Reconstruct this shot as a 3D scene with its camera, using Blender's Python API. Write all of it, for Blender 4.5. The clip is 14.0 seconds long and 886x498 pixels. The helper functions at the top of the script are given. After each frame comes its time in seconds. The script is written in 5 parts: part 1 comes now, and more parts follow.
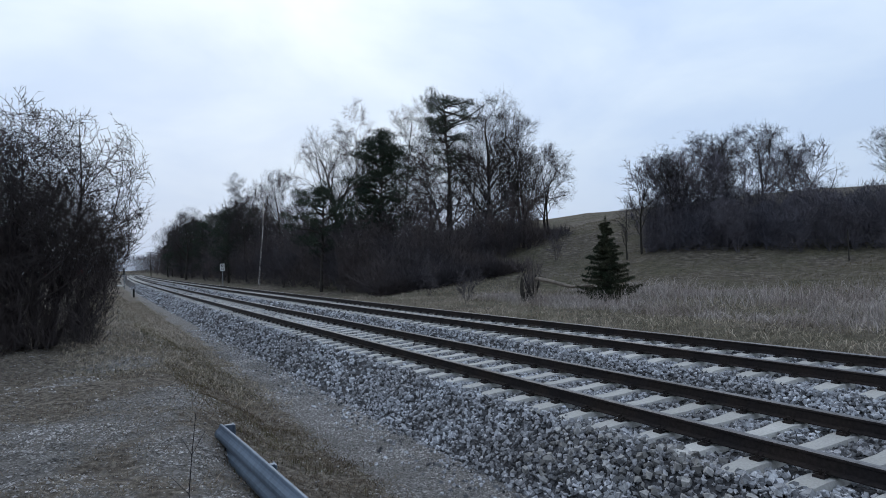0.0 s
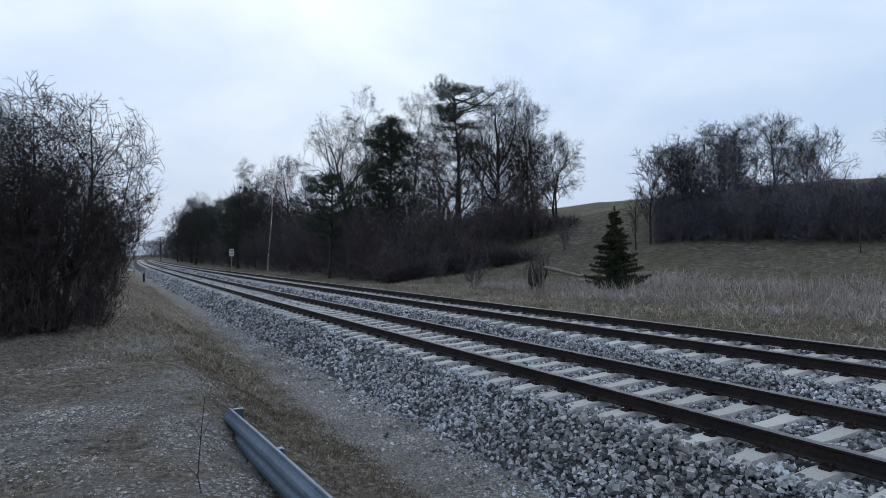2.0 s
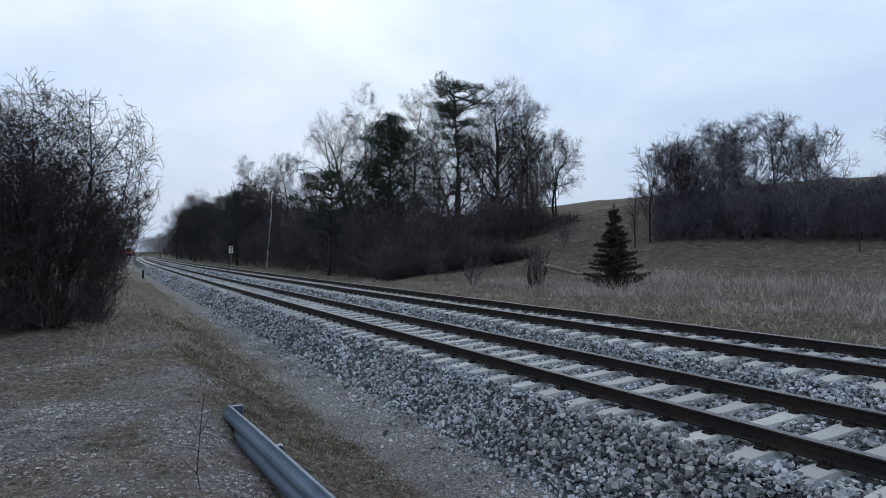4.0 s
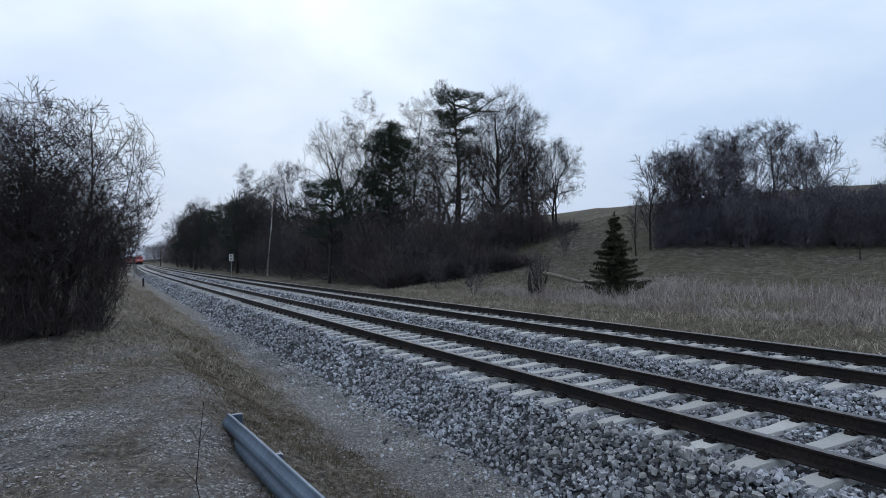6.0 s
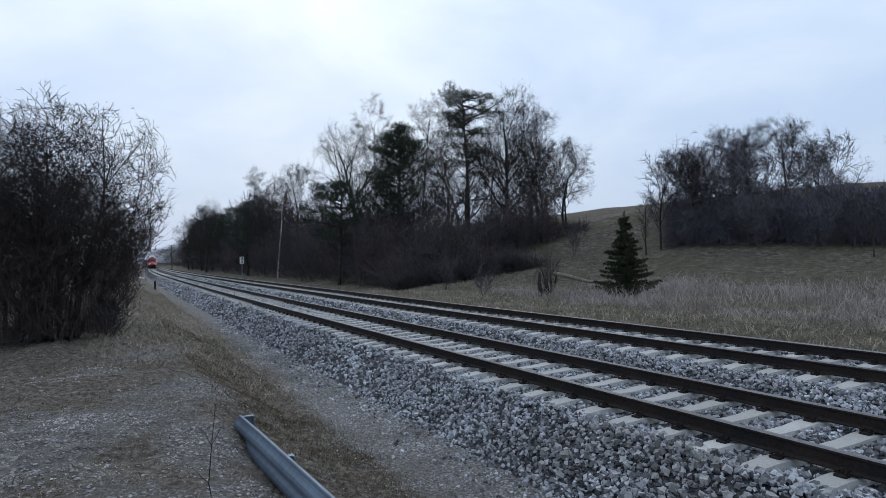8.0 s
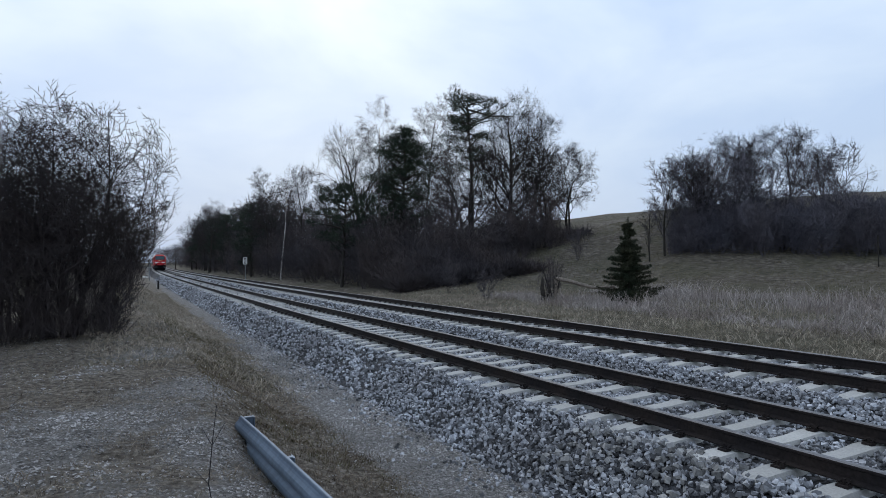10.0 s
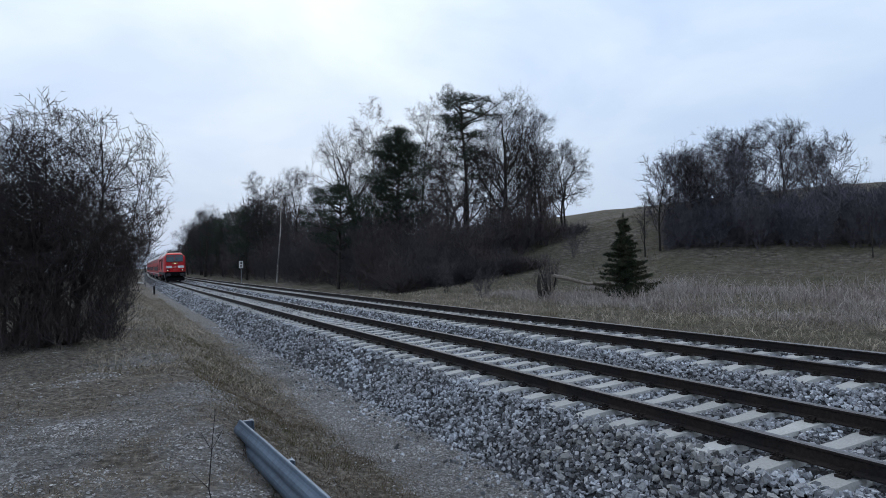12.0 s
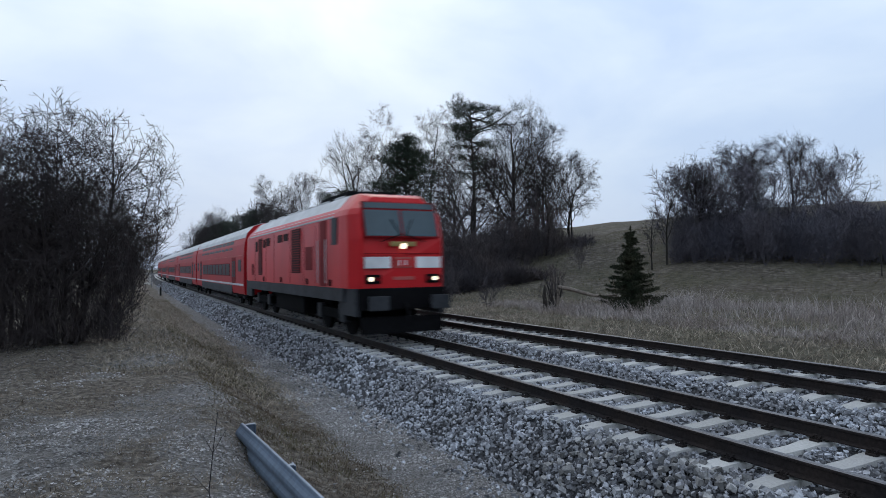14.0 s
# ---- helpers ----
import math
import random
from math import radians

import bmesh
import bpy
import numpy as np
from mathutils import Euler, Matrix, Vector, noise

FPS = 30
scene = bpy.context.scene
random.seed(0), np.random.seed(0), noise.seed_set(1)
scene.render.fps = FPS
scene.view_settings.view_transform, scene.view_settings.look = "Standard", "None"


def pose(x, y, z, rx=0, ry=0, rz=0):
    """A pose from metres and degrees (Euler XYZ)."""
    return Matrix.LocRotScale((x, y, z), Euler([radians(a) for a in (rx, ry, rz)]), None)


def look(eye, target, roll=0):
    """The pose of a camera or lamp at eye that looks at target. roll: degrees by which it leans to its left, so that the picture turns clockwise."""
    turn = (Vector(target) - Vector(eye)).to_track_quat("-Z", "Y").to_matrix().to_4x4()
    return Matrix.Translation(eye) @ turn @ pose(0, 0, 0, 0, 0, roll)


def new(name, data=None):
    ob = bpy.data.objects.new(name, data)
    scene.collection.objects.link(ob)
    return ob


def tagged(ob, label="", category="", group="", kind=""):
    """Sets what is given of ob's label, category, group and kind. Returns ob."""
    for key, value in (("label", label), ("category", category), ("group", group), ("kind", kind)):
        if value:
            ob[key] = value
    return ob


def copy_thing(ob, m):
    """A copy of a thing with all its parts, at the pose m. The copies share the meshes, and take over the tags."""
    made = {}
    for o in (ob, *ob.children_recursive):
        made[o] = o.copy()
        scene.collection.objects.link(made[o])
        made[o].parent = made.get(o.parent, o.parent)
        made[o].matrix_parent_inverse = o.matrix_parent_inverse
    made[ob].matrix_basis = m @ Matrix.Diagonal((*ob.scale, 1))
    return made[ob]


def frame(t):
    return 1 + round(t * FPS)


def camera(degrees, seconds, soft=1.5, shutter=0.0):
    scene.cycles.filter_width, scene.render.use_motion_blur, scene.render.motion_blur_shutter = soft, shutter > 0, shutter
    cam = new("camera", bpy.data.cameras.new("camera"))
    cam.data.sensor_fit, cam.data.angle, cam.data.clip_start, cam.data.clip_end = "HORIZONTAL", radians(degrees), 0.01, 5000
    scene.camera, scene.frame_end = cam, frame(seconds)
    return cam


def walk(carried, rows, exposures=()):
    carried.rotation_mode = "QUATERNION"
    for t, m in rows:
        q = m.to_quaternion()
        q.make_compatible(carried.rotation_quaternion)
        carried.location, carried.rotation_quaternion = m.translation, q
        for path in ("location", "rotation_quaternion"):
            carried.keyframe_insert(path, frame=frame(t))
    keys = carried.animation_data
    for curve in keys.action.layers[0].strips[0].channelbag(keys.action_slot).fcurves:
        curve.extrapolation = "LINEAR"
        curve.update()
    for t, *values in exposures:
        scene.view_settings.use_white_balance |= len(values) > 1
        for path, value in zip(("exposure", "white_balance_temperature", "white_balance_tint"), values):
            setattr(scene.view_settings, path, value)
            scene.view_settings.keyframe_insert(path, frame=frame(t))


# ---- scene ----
cam = camera(69.95, 14.0, soft=0.7, shutter=0.28)
walk(cam, [
    (0, pose(0, 0, 1.896, 91.00, 2.03, -29.06)),
    (0.5, pose(0, 0, 1.896, 89.89, 1.86, -28.42)),
    (1, pose(0, 0, 1.896, 89.96, 1.24, -28.04)),
    (1.5, pose(0, 0, 1.896, 89.82, 1.05, -28.21)),
    (2, pose(0, 0, 1.896, 89.93, 1.40, -28.32)),
    (2.5, pose(0, 0, 1.896, 89.60, 1.37, -28.30)),
    (3, pose(0, 0, 1.896, 89.40, 1.37, -28.35)),
    (5.5, pose(0, 0, 1.896, 90.41, 1.09, -28.41)),
    (6, pose(0, 0, 1.896, 90.42, 1.28, -28.34)),
    (6.5, pose(0, 0, 1.896, 90.39, 1.40, -28.32)),
    (7, pose(0, 0, 1.896, 90.56, 1.15, -28.15)),
    (7.5, pose(0, 0, 1.896, 90.88, 1.60, -27.84)),
    (8, pose(0, 0, 1.896, 90.53, 1.71, -27.48)),
    (10.5, pose(0, 0, 1.896, 90.89, 0.83, -27.19)),
    (11, pose(0, 0, 1.896, 90.35, 1.83, -27.70)),
    (11.5, pose(0, 0, 1.896, 90.77, 1.28, -27.59)),
    (12, pose(0, 0, 1.896, 90.81, 2.08, -27.55)),
    (12.5, pose(0, 0, 1.896, 90.41, 1.53, -27.45)),
    (13, pose(0, 0, 1.896, 91.22, 0.11, -27.26)),
    (13.5, pose(0, 0, 1.896, 91.55, 0.21, -26.98)),
    (14, pose(0, 0, 1.896, 91.56, 0.67, -27.01)),
])
scene.view_settings.exposure = 0.04

# ---- light: an overcast late-winter afternoon ----
CURVE = 0.00018          # gentle bend of the line, 1 / m
FAR_CURVE = 0.0012       # and back the other way far off
SUN_EL, SUN_AZ = radians(38), radians(12)


def make_world():
    w = bpy.data.worlds.new("overcast_sky")
    scene.world = w
    w.use_nodes = True
    nt = w.node_tree
    nt.nodes.clear()
    out = nt.nodes.new("ShaderNodeOutputWorld")
    bg = nt.nodes.new("ShaderNodeBackground")
    sky = nt.nodes.new("ShaderNodeTexSky")
    sky.sky_type, sky.sun_disc = "NISHITA", False
    sky.sun_elevation, sky.sun_rotation = SUN_EL, SUN_AZ
    sky.air_density, sky.dust_density = 1.5, 3.0
    dim = nt.nodes.new("ShaderNodeVectorMath")
    dim.operation = "SCALE"
    dim.inputs["Scale"].default_value = 0.09
    nt.links.new(sky.outputs[0], dim.inputs[0])
    tc = nt.nodes.new("ShaderNodeTexCoord")
    sep = nt.nodes.new("ShaderNodeSeparateXYZ")
    nt.links.new(tc.outputs["Generated"], sep.inputs[0])
    # cloud sheet: the direction spread out on a flat layer
    up = nt.nodes.new("ShaderNodeMath")
    up.operation = "ADD"
    up.inputs[1].default_value = 0.28
    ab = nt.nodes.new("ShaderNodeMath")
    ab.operation = "MAXIMUM"
    ab.inputs[1].default_value = 0.0
    nt.links.new(sep.outputs[2], ab.inputs[0])
    nt.links.new(ab.outputs[0], up.inputs[0])
    inv = nt.nodes.new("ShaderNodeMath")
    inv.operation = "DIVIDE"
    inv.inputs[0].default_value = 1.0
    nt.links.new(up.outputs[0], inv.inputs[1])
    flat = nt.nodes.new("ShaderNodeVectorMath")
    flat.operation = "SCALE"
    nt.links.new(tc.outputs["Generated"], flat.inputs[0])
    nt.links.new(inv.outputs[0], flat.inputs["Scale"])
    n1 = nt.nodes.new("ShaderNodeTexNoise")
    n1.inputs["Scale"].default_value, n1.inputs["Detail"].default_value = 1.5, 5.0
    n1.inputs["Roughness"].default_value, n1.inputs["Distortion"].default_value = 0.5, 0.3
    nt.links.new(flat.outputs[0], n1.inputs["Vector"])
    ramp = nt.nodes.new("ShaderNodeValToRGB")
    ramp.color_ramp.elements[0].position, ramp.color_ramp.elements[0].color = 0.36, (0.605, 0.77, 1.05, 1)
    ramp.color_ramp.elements[1].position, ramp.color_ramp.elements[1].color = 0.64, (0.95, 1.08, 1.20, 1)
    nt.links.new(n1.outputs[0], ramp.inputs[0])
    # greyer towards the horizon
    hz = nt.nodes.new("ShaderNodeMapRange")
    hz.inputs["From Min"].default_value, hz.inputs["From Max"].default_value = 0.0, 0.42
    nt.links.new(sep.outputs[2], hz.inputs["Value"])
    mixh = nt.nodes.new("ShaderNodeMix")
    mixh.data_type = "RGBA"
    mixh.inputs["A"].default_value = (0.485, 0.62, 0.845, 1)
    nt.links.new(hz.outputs[0], mixh.inputs["Factor"])
    nt.links.new(ramp.outputs[0], mixh.inputs["B"])
    mix = nt.nodes.new("ShaderNodeMix")
    mix.data_type = "RGBA"
    mix.inputs["Factor"].default_value = 0.88
    nt.links.new(dim.outputs[0], mix.inputs["A"])
    nt.links.new(mixh.outputs["Result"], mix.inputs["B"])
    nt.links.new(mix.outputs["Result"], bg.inputs[0])
    bg.inputs[1].default_value = 1.0
    nt.links.new(bg.outputs[0], out.inputs[0])


make_world()
sun = new("sun", bpy.data.lights.new("sun", "SUN"))
sun.data.energy, sun.data.angle, sun.data.color = 0.5, radians(30), (1.0, 0.97, 0.92)
sun.matrix_world = look((0, 0, 0), (-math.sin(SUN_AZ) * math.cos(SUN_EL), -math.cos(SUN_AZ) * math.cos(SUN_EL), -math.sin(SUN_EL)))


# ---- materials ----
def mat(name, colour, rough=0.8, scale=8.0, var=0.35, coarse=0.6, bump=0.3, metal=0.0, second=None, mixat=0.5, obj=False, rand=0.0, emit=0.0, island=0.0, spec=None):
    """Colour with grain at two scales; second: another colour in broad patches."""
    m = bpy.data.materials.new(name)
    m.use_nodes = True
    nt = m.node_tree
    b = nt.nodes["Principled BSDF"]
    b.inputs["Roughness"].default_value, b.inputs["Metallic"].default_value = rough, metal
    b.inputs["Specular IOR Level"].default_value = spec if spec is not None else (0.4 if rough < 0.6 else 0.12)
    if obj:
        tc = nt.nodes.new("ShaderNodeTexCoord")
        vec = tc.outputs["Object"]
    else:
        tc = nt.nodes.new("ShaderNodeNewGeometry")
        vec = tc.outputs["Position"]

    def tex(sc, detail):
        n = nt.nodes.new("ShaderNodeTexNoise")
        n.inputs["Scale"].default_value, n.inputs["Detail"].default_value = sc, detail
        nt.links.new(vec, n.inputs["Vector"])
        return n.outputs[0]

    fine, broad = tex(scale, 4.0), tex(coarse, 3.0)
    base = nt.nodes.new("ShaderNodeMix")
    base.data_type = "RGBA"
    base.inputs["A"].default_value = (*colour, 1)
    base.inputs["B"].default_value = (*(second or [c * 0.7 for c in colour]), 1)
    edge = nt.nodes.new("ShaderNodeMapRange")
    edge.inputs["From Min"].default_value, edge.inputs["From Max"].default_value = mixat - 0.12, mixat + 0.12
    nt.links.new(broad, edge.inputs["Value"])
    nt.links.new(edge.outputs[0], base.inputs["Factor"])
    val = nt.nodes.new("ShaderNodeMapRange")
    val.inputs["From Min"].default_value, val.inputs["From Max"].default_value = 0.25, 0.75
    val.inputs["To Min"].default_value, val.inputs["To Max"].default_value = 1 - var, 1 + var
    nt.links.new(fine, val.inputs["Value"])
    hsv = nt.nodes.new("ShaderNodeHueSaturation")
    nt.links.new(base.outputs["Result"], hsv.inputs["Color"])
    last = val.outputs[0]
    for amount, node, sock in ((rand, "ShaderNodeObjectInfo", "Random"), (island, "ShaderNodeNewGeometry", "Random Per Island")):
        if amount:
            oi = nt.nodes.new(node)
            mr = nt.nodes.new("ShaderNodeMapRange")
            mr.inputs["To Min"].default_value, mr.inputs["To Max"].default_value = 1 - amount, 1 + amount
            nt.links.new(oi.outputs[sock], mr.inputs["Value"])
            mul = nt.nodes.new("ShaderNodeMath")
            mul.operation = "MULTIPLY"
            nt.links.new(last, mul.inputs[0])
            nt.links.new(mr.outputs[0], mul.inputs[1])
            last = mul.outputs[0]
    nt.links.new(last, hsv.inputs["Value"])
    nt.links.new(hsv.outputs[0], b.inputs["Base Color"])
    if bump:
        bp = nt.nodes.new("ShaderNodeBump")
        bp.inputs["Strength"].default_value, bp.inputs["Distance"].default_value = bump, 0.5 / scale
        nt.links.new(fine, bp.inputs["Height"])
        nt.links.new(bp.outputs[0], b.inputs["Normal"])
    if emit:
        b.inputs["Emission Color"].default_value, b.inputs["Emission Strength"].default_value = (*colour, 1), emit
    return m


M = {
    "earth": mat("soil", (0.15, 0.125, 0.09), 0.95, 9, 0.45, 0.35, 0.5, second=(0.10, 0.10, 0.05), mixat=0.55),
    "gravel_path": mat("gravel_path", (0.20, 0.185, 0.17), 0.95, 45, 0.6, 0.5, 0.9, second=(0.14, 0.125, 0.10)),
    # near-black: shade of the gaps between stones, put into the bed's colour
    "ballast_gap_shade": mat("ballast_gap_shade", (0.065, 0.065, 0.07), 0.9, 24, 0.8, 0.4, 1.0),
    "stone": mat("stone", (0.315, 0.325, 0.352), 0.85, 30, 0.3, 0.7, 0.4, second=(0.22, 0.22, 0.232), island=0.8),
    "pebble": mat("pebble", (0.37, 0.355, 0.35), 0.9, 30, 0.3, 0.7, 0.3, second=(0.18, 0.172, 0.166), island=0.5),
    "concrete": mat("concrete", (0.41, 0.405, 0.395), 0.85, 40, 0.15, 1.5, 0.25, second=(0.37, 0.365, 0.35), rand=0.12),
    "rail_side": mat("rail_side", (0.018, 0.0155, 0.016), 0.75, 30, 0.4, 1.5, 0.3, second=(0.026, 0.02, 0.018)),
    "rail_head": mat("rail_head", (0.17, 0.165, 0.17), 0.42, 20, 0.25, 0.5, 0.05, metal=0.9),
    "zinc": mat("zinc", (0.13, 0.17, 0.225), 0.42, 12, 0.2, 1.2, 0.08, metal=0.45, second=(0.085, 0.115, 0.16)),
    "dry_grass": mat("dry_grass", (0.27, 0.235, 0.19), 0.9, 6, 0.3, 0.5, 0.0, second=(0.165, 0.14, 0.11), island=0.45),
    "tussock": mat("tussock", (0.115, 0.09, 0.068), 0.95, 6, 0.3, 0.9, 0.0, second=(0.19, 0.155, 0.12), island=0.5),
    "green_grass": mat("green_grass", (0.10, 0.095, 0.055), 0.9, 6, 0.3, 0.5, 0.0, second=(0.13, 0.105, 0.06), island=0.4),
    "reed": mat("reed", (0.38, 0.34, 0.32), 0.9, 6, 0.25, 0.4, 0.0, second=(0.25, 0.21, 0.19), island=0.35),
    "bark": mat("bark", (0.033, 0.029, 0.026), 0.95, 12, 0.4, 1.0, 0.6, second=(0.042, 0.037, 0.033)),
    "birch_bark": mat("birch_bark", (0.42, 0.40, 0.38), 0.8, 5, 0.5, 2.5, 0.3, second=(0.10, 0.09, 0.085), mixat=0.6),
    "twig": mat("twig", (0.036, 0.033, 0.036), 0.95, 3, 0.3, 0.4, 0.0, second=(0.048, 0.040, 0.040), rand=0.25),
    "twig_pale": mat("twig_pale", (0.048, 0.043, 0.045), 0.95, 3, 0.3, 0.4, 0.0, second=(0.058, 0.048, 0.047), rand=0.2),
    "brush": mat("brush", (0.070, 0.064, 0.071), 0.95, 3, 0.3, 0.25, 0.0, second=(0.090, 0.074, 0.073), rand=0.3),
    # brush colour paled and blued: distance haze painted into the hedge
    "hedge_haze_twig": mat("hedge_haze_twig", (0.098, 0.095, 0.116), 0.95, 3, 0.3, 0.25, 0.0, second=(0.115, 0.104, 0.118), rand=0.25),
    "needle": mat("needle", (0.024, 0.036, 0.028), 0.8, 5, 0.35, 0.8, 0.0, second=(0.034, 0.044, 0.030), island=0.35),
    "spruce_needle": mat("spruce_needle", (0.026, 0.036, 0.022), 0.8, 7, 0.4, 1.1, 0.0, second=(0.045, 0.045, 0.027), island=0.4),
    "dead_wood": mat("dead_wood", (0.22, 0.185, 0.155), 0.9, 14, 0.4, 1.2, 0.6),
    "red": mat("red", (0.52, 0.008, 0.013), 0.4, 3, 0.06, 0.5, 0.02, second=(0.42, 0.007, 0.011), obj=True, spec=0.25),
    "dark_red": mat("dark_red", (0.19, 0.006, 0.01), 0.6, 6, 0.1, 0.6, 0.05, obj=True, spec=0.1),
    "coach_red": mat("coach_red", (0.36, 0.006, 0.012), 0.5, 3, 0.1, 0.4, 0.02, second=(0.31, 0.006, 0.011), obj=True, spec=0.2),
    "pale_red": mat("pale_red", (0.45, 0.11, 0.10), 0.6, 3, 0.1, 0.5, 0.0, obj=True),
    "roof_grey": mat("roof_grey", (0.48, 0.49, 0.50), 0.45, 5, 0.15, 0.7, 0.05, second=(0.38, 0.39, 0.40), obj=True),
    "skirt_grey": mat("skirt_grey", (0.040, 0.043, 0.049), 0.6, 6, 0.25, 0.8, 0.05, obj=True),
    "black": mat("black", (0.008, 0.008, 0.009), 0.85, 9, 0.3, 1.0, 0.1, obj=True, spec=0.04),
    "louvre": mat("louvre", (0.035, 0.01, 0.012), 0.7, 9, 0.3, 1.0, 0.1, obj=True),
    "train_glass": mat("train_glass", (0.018, 0.022, 0.028), 0.4, 2, 0.1, 0.5, 0.0, obj=True, spec=0.06),
    # blue base puts part of the sky's reflection into the glass colour
    "screen_glass": mat("screen_glass", (0.04, 0.07, 0.09), 0.08, 2, 0.1, 0.5, 0.0, obj=True),
    "verge": mat("verge", (0.33, 0.285, 0.23), 0.9, 6, 0.3, 0.5, 0.0, second=(0.22, 0.19, 0.145), island=0.45),
    "white": mat("white", (0.75, 0.76, 0.77), 0.4, 5, 0.05, 0.8, 0.02, obj=True),
    "lamp": mat("lamp", (1.0, 0.86, 0.66), 0.3, 3, 0.0, 1.0, 0.0, emit=1.7, obj=True),
    "brass": mat("brass", (0.30, 0.21, 0.07), 0.5, 5, 0.2, 1.0, 0.0, obj=True),
    "sign_white": mat("sign_white", (0.70, 0.70, 0.68), 0.6, 8, 0.12, 1.5, 0.05),
    "sign_black": mat("sign_black", (0.02, 0.02, 0.02), 0.6, 8, 0.2, 1.5, 0.05),
    "grey_steel": mat("grey_steel", (0.25, 0.26, 0.27), 0.6, 9, 0.2, 1.5, 0.1, metal=0.4),
}


# ---- building helpers ----
def mesh_ob(name, verts, faces, material, parent=None, label="", smooth=False):
    me = bpy.data.meshes.new(name)
    if isinstance(verts, np.ndarray):
        verts = verts.tolist()
    if isinstance(faces, np.ndarray):
        faces = faces.tolist()
    me.from_pydata(verts, [], faces)
    me.materials.append(M[material])
    if smooth:
        me.shade_smooth()
    ob = new(name, me)
    if parent:
        ob.parent = parent
    if label:
        ob["label"] = label
    return ob


def part(name, bm, material, parent, label="", smooth=False):
    me = bpy.data.meshes.new(name)
    bmesh.ops.recalc_face_normals(bm, faces=bm.faces)
    bm.to_mesh(me)
    bm.free()
    me.materials.append(M[material])
    if smooth:
        me.shade_smooth()
    ob = new(name, me)
    ob.parent = parent
    if label:
        ob["label"] = label
    return ob


def box(bm, lo, hi, bevel=0.0):
    """A box from corner to corner, with rounded edges."""
    r = bmesh.ops.create_cube(bm, size=1.0)
    vs = r["verts"]
    for v in vs:
        v.co = Vector([lo[i] + (v.co[i] + 0.5) * (hi[i] - lo[i]) for i in range(3)])
    if bevel:
        es = list({e for v in vs for e in v.link_edges})
        bmesh.ops.bevel(bm, geom=es, offset=bevel, segments=2, affect="EDGES", profile=0.7)
    return bm


def cyl(bm, a, b, r1, r2=None, n=12):
    """A tapered rod from a to b."""
    a, b = Vector(a), Vector(b)
    q = (b - a).to_track_quat("Z", "Y").to_matrix().to_4x4()
    bmesh.ops.create_cone(bm, cap_ends=True, segments=n, radius1=r1, radius2=r1 if r2 is None else r2, depth=(b - a).length,
                          matrix=Matrix.Translation((a + b) / 2) @ q)
    return bm


def extrude_y(bm, ring, ys):
    """A closed ring of (x, z) swept along y, capped; ys may be (y, scale x, shift z)."""
    rings = []
    for y in ys:
        rings.append([bm.verts.new((x, y, z)) for x, z in ring])
    n = len(ring)
    for a, b in zip(rings, rings[1:]):
        for i in range(n):
            bm.faces.new((a[i], a[(i + 1) % n], b[(i + 1) % n], b[i]))
    bm.faces.new(rings[0][::-1])
    bm.faces.new(rings[-1])
    return bm


def line_x(y):
    return (CURVE * y * y - FAR_CURVE * max(0.0, y - 290) ** 2) / 2 if y > 0 else 0.0


# ---- ground ----
PROFILE_U = [-900, -60, -14, -4, -1, 0.4, 0.85, 1.15, 1.7, 2.4, 3.4, 4.3, 12.2, 13.2, 16, 22, 30, 38, 46, 60, 75, 110, 900]
PROFILE_Z = [-3, -1.0, -0.2, 0.12, 0.17, 0.14, 0.04, -0.14, -0.45, -0.70, -0.8, -0.82, -0.82, -0.42, -0.3, 0.0, 1.0, 2.4, 4.0, 6.6, 8.3, 9.0, 9.0]


def ground_z(x, y):
    u = x - line_x(y)
    if u > 14:
        ramp = min(1.0, (u - 14) / 8)
        v = max(14.0, u + ramp * min(7.0, max(-10.0, 0.8 * (y - 34))))
    else:
        v = u - 0.38 * min(1.0, max(0.0, (y - 6.5) / 2.5)) if -1 < u < 2.2 else u
    z = float(np.interp(v, PROFILE_U, PROFILE_Z))
    if u > 16 and y > 120:
        z *= max(0.25, 1 - (y - 120) / 260)
    rough = min(1.0, max(0.0, abs(u - 8.2) - 4.5) / 2)
    z += rough * (0.10 * noise.noise((x * 0.35, y * 0.35, 0)) + 0.045 * noise.noise((x * 1.7, y * 1.7, 5)) + 0.02 * noise.noise((x * 4.5, y * 4.5, 8)))
    if u < 2.6 and y < 18:
        z += 0.05 * noise.noise((x * 1.1, y * 2.4, 15)) + 0.03 * noise.noise((x * 2.6, y * 5.0, 18))
    if u > 20:
        z += 0.35 * noise.noise((x * 0.06, y * 0.06, 9))
    return z


def gravel_share(u, y):
    """How far gravel covers the soil: the service path, and worn patches of the shoulder."""
    path = min(1.0, max(0.0, (u - 2.55 - 0.55 * min(1.0, max(0.0, (y - 9) / 14)) + 0.5 * noise.noise((u, y * 0.5, 3)) + 0.25 * noise.noise((u * 3, y * 2, 1))) / 0.7)) if u < 5 else 0.0
    worn = 0.0
    if u < 1.6 and y < 14.5:
        worn = min(1.0, max(0.0, 0.5 + 1.7 * noise.noise((u * 0.42, y * 0.42, 7)) + 0.5 * noise.noise((u * 1.3, y * 1.3, 4)) - 0.05 * max(0, y - 7)))
    heap = math.exp(-((u - 0.75) ** 2 / 0.3 + (y - 6.9) ** 2 / 1.4))
    return max(path, worn, heap)


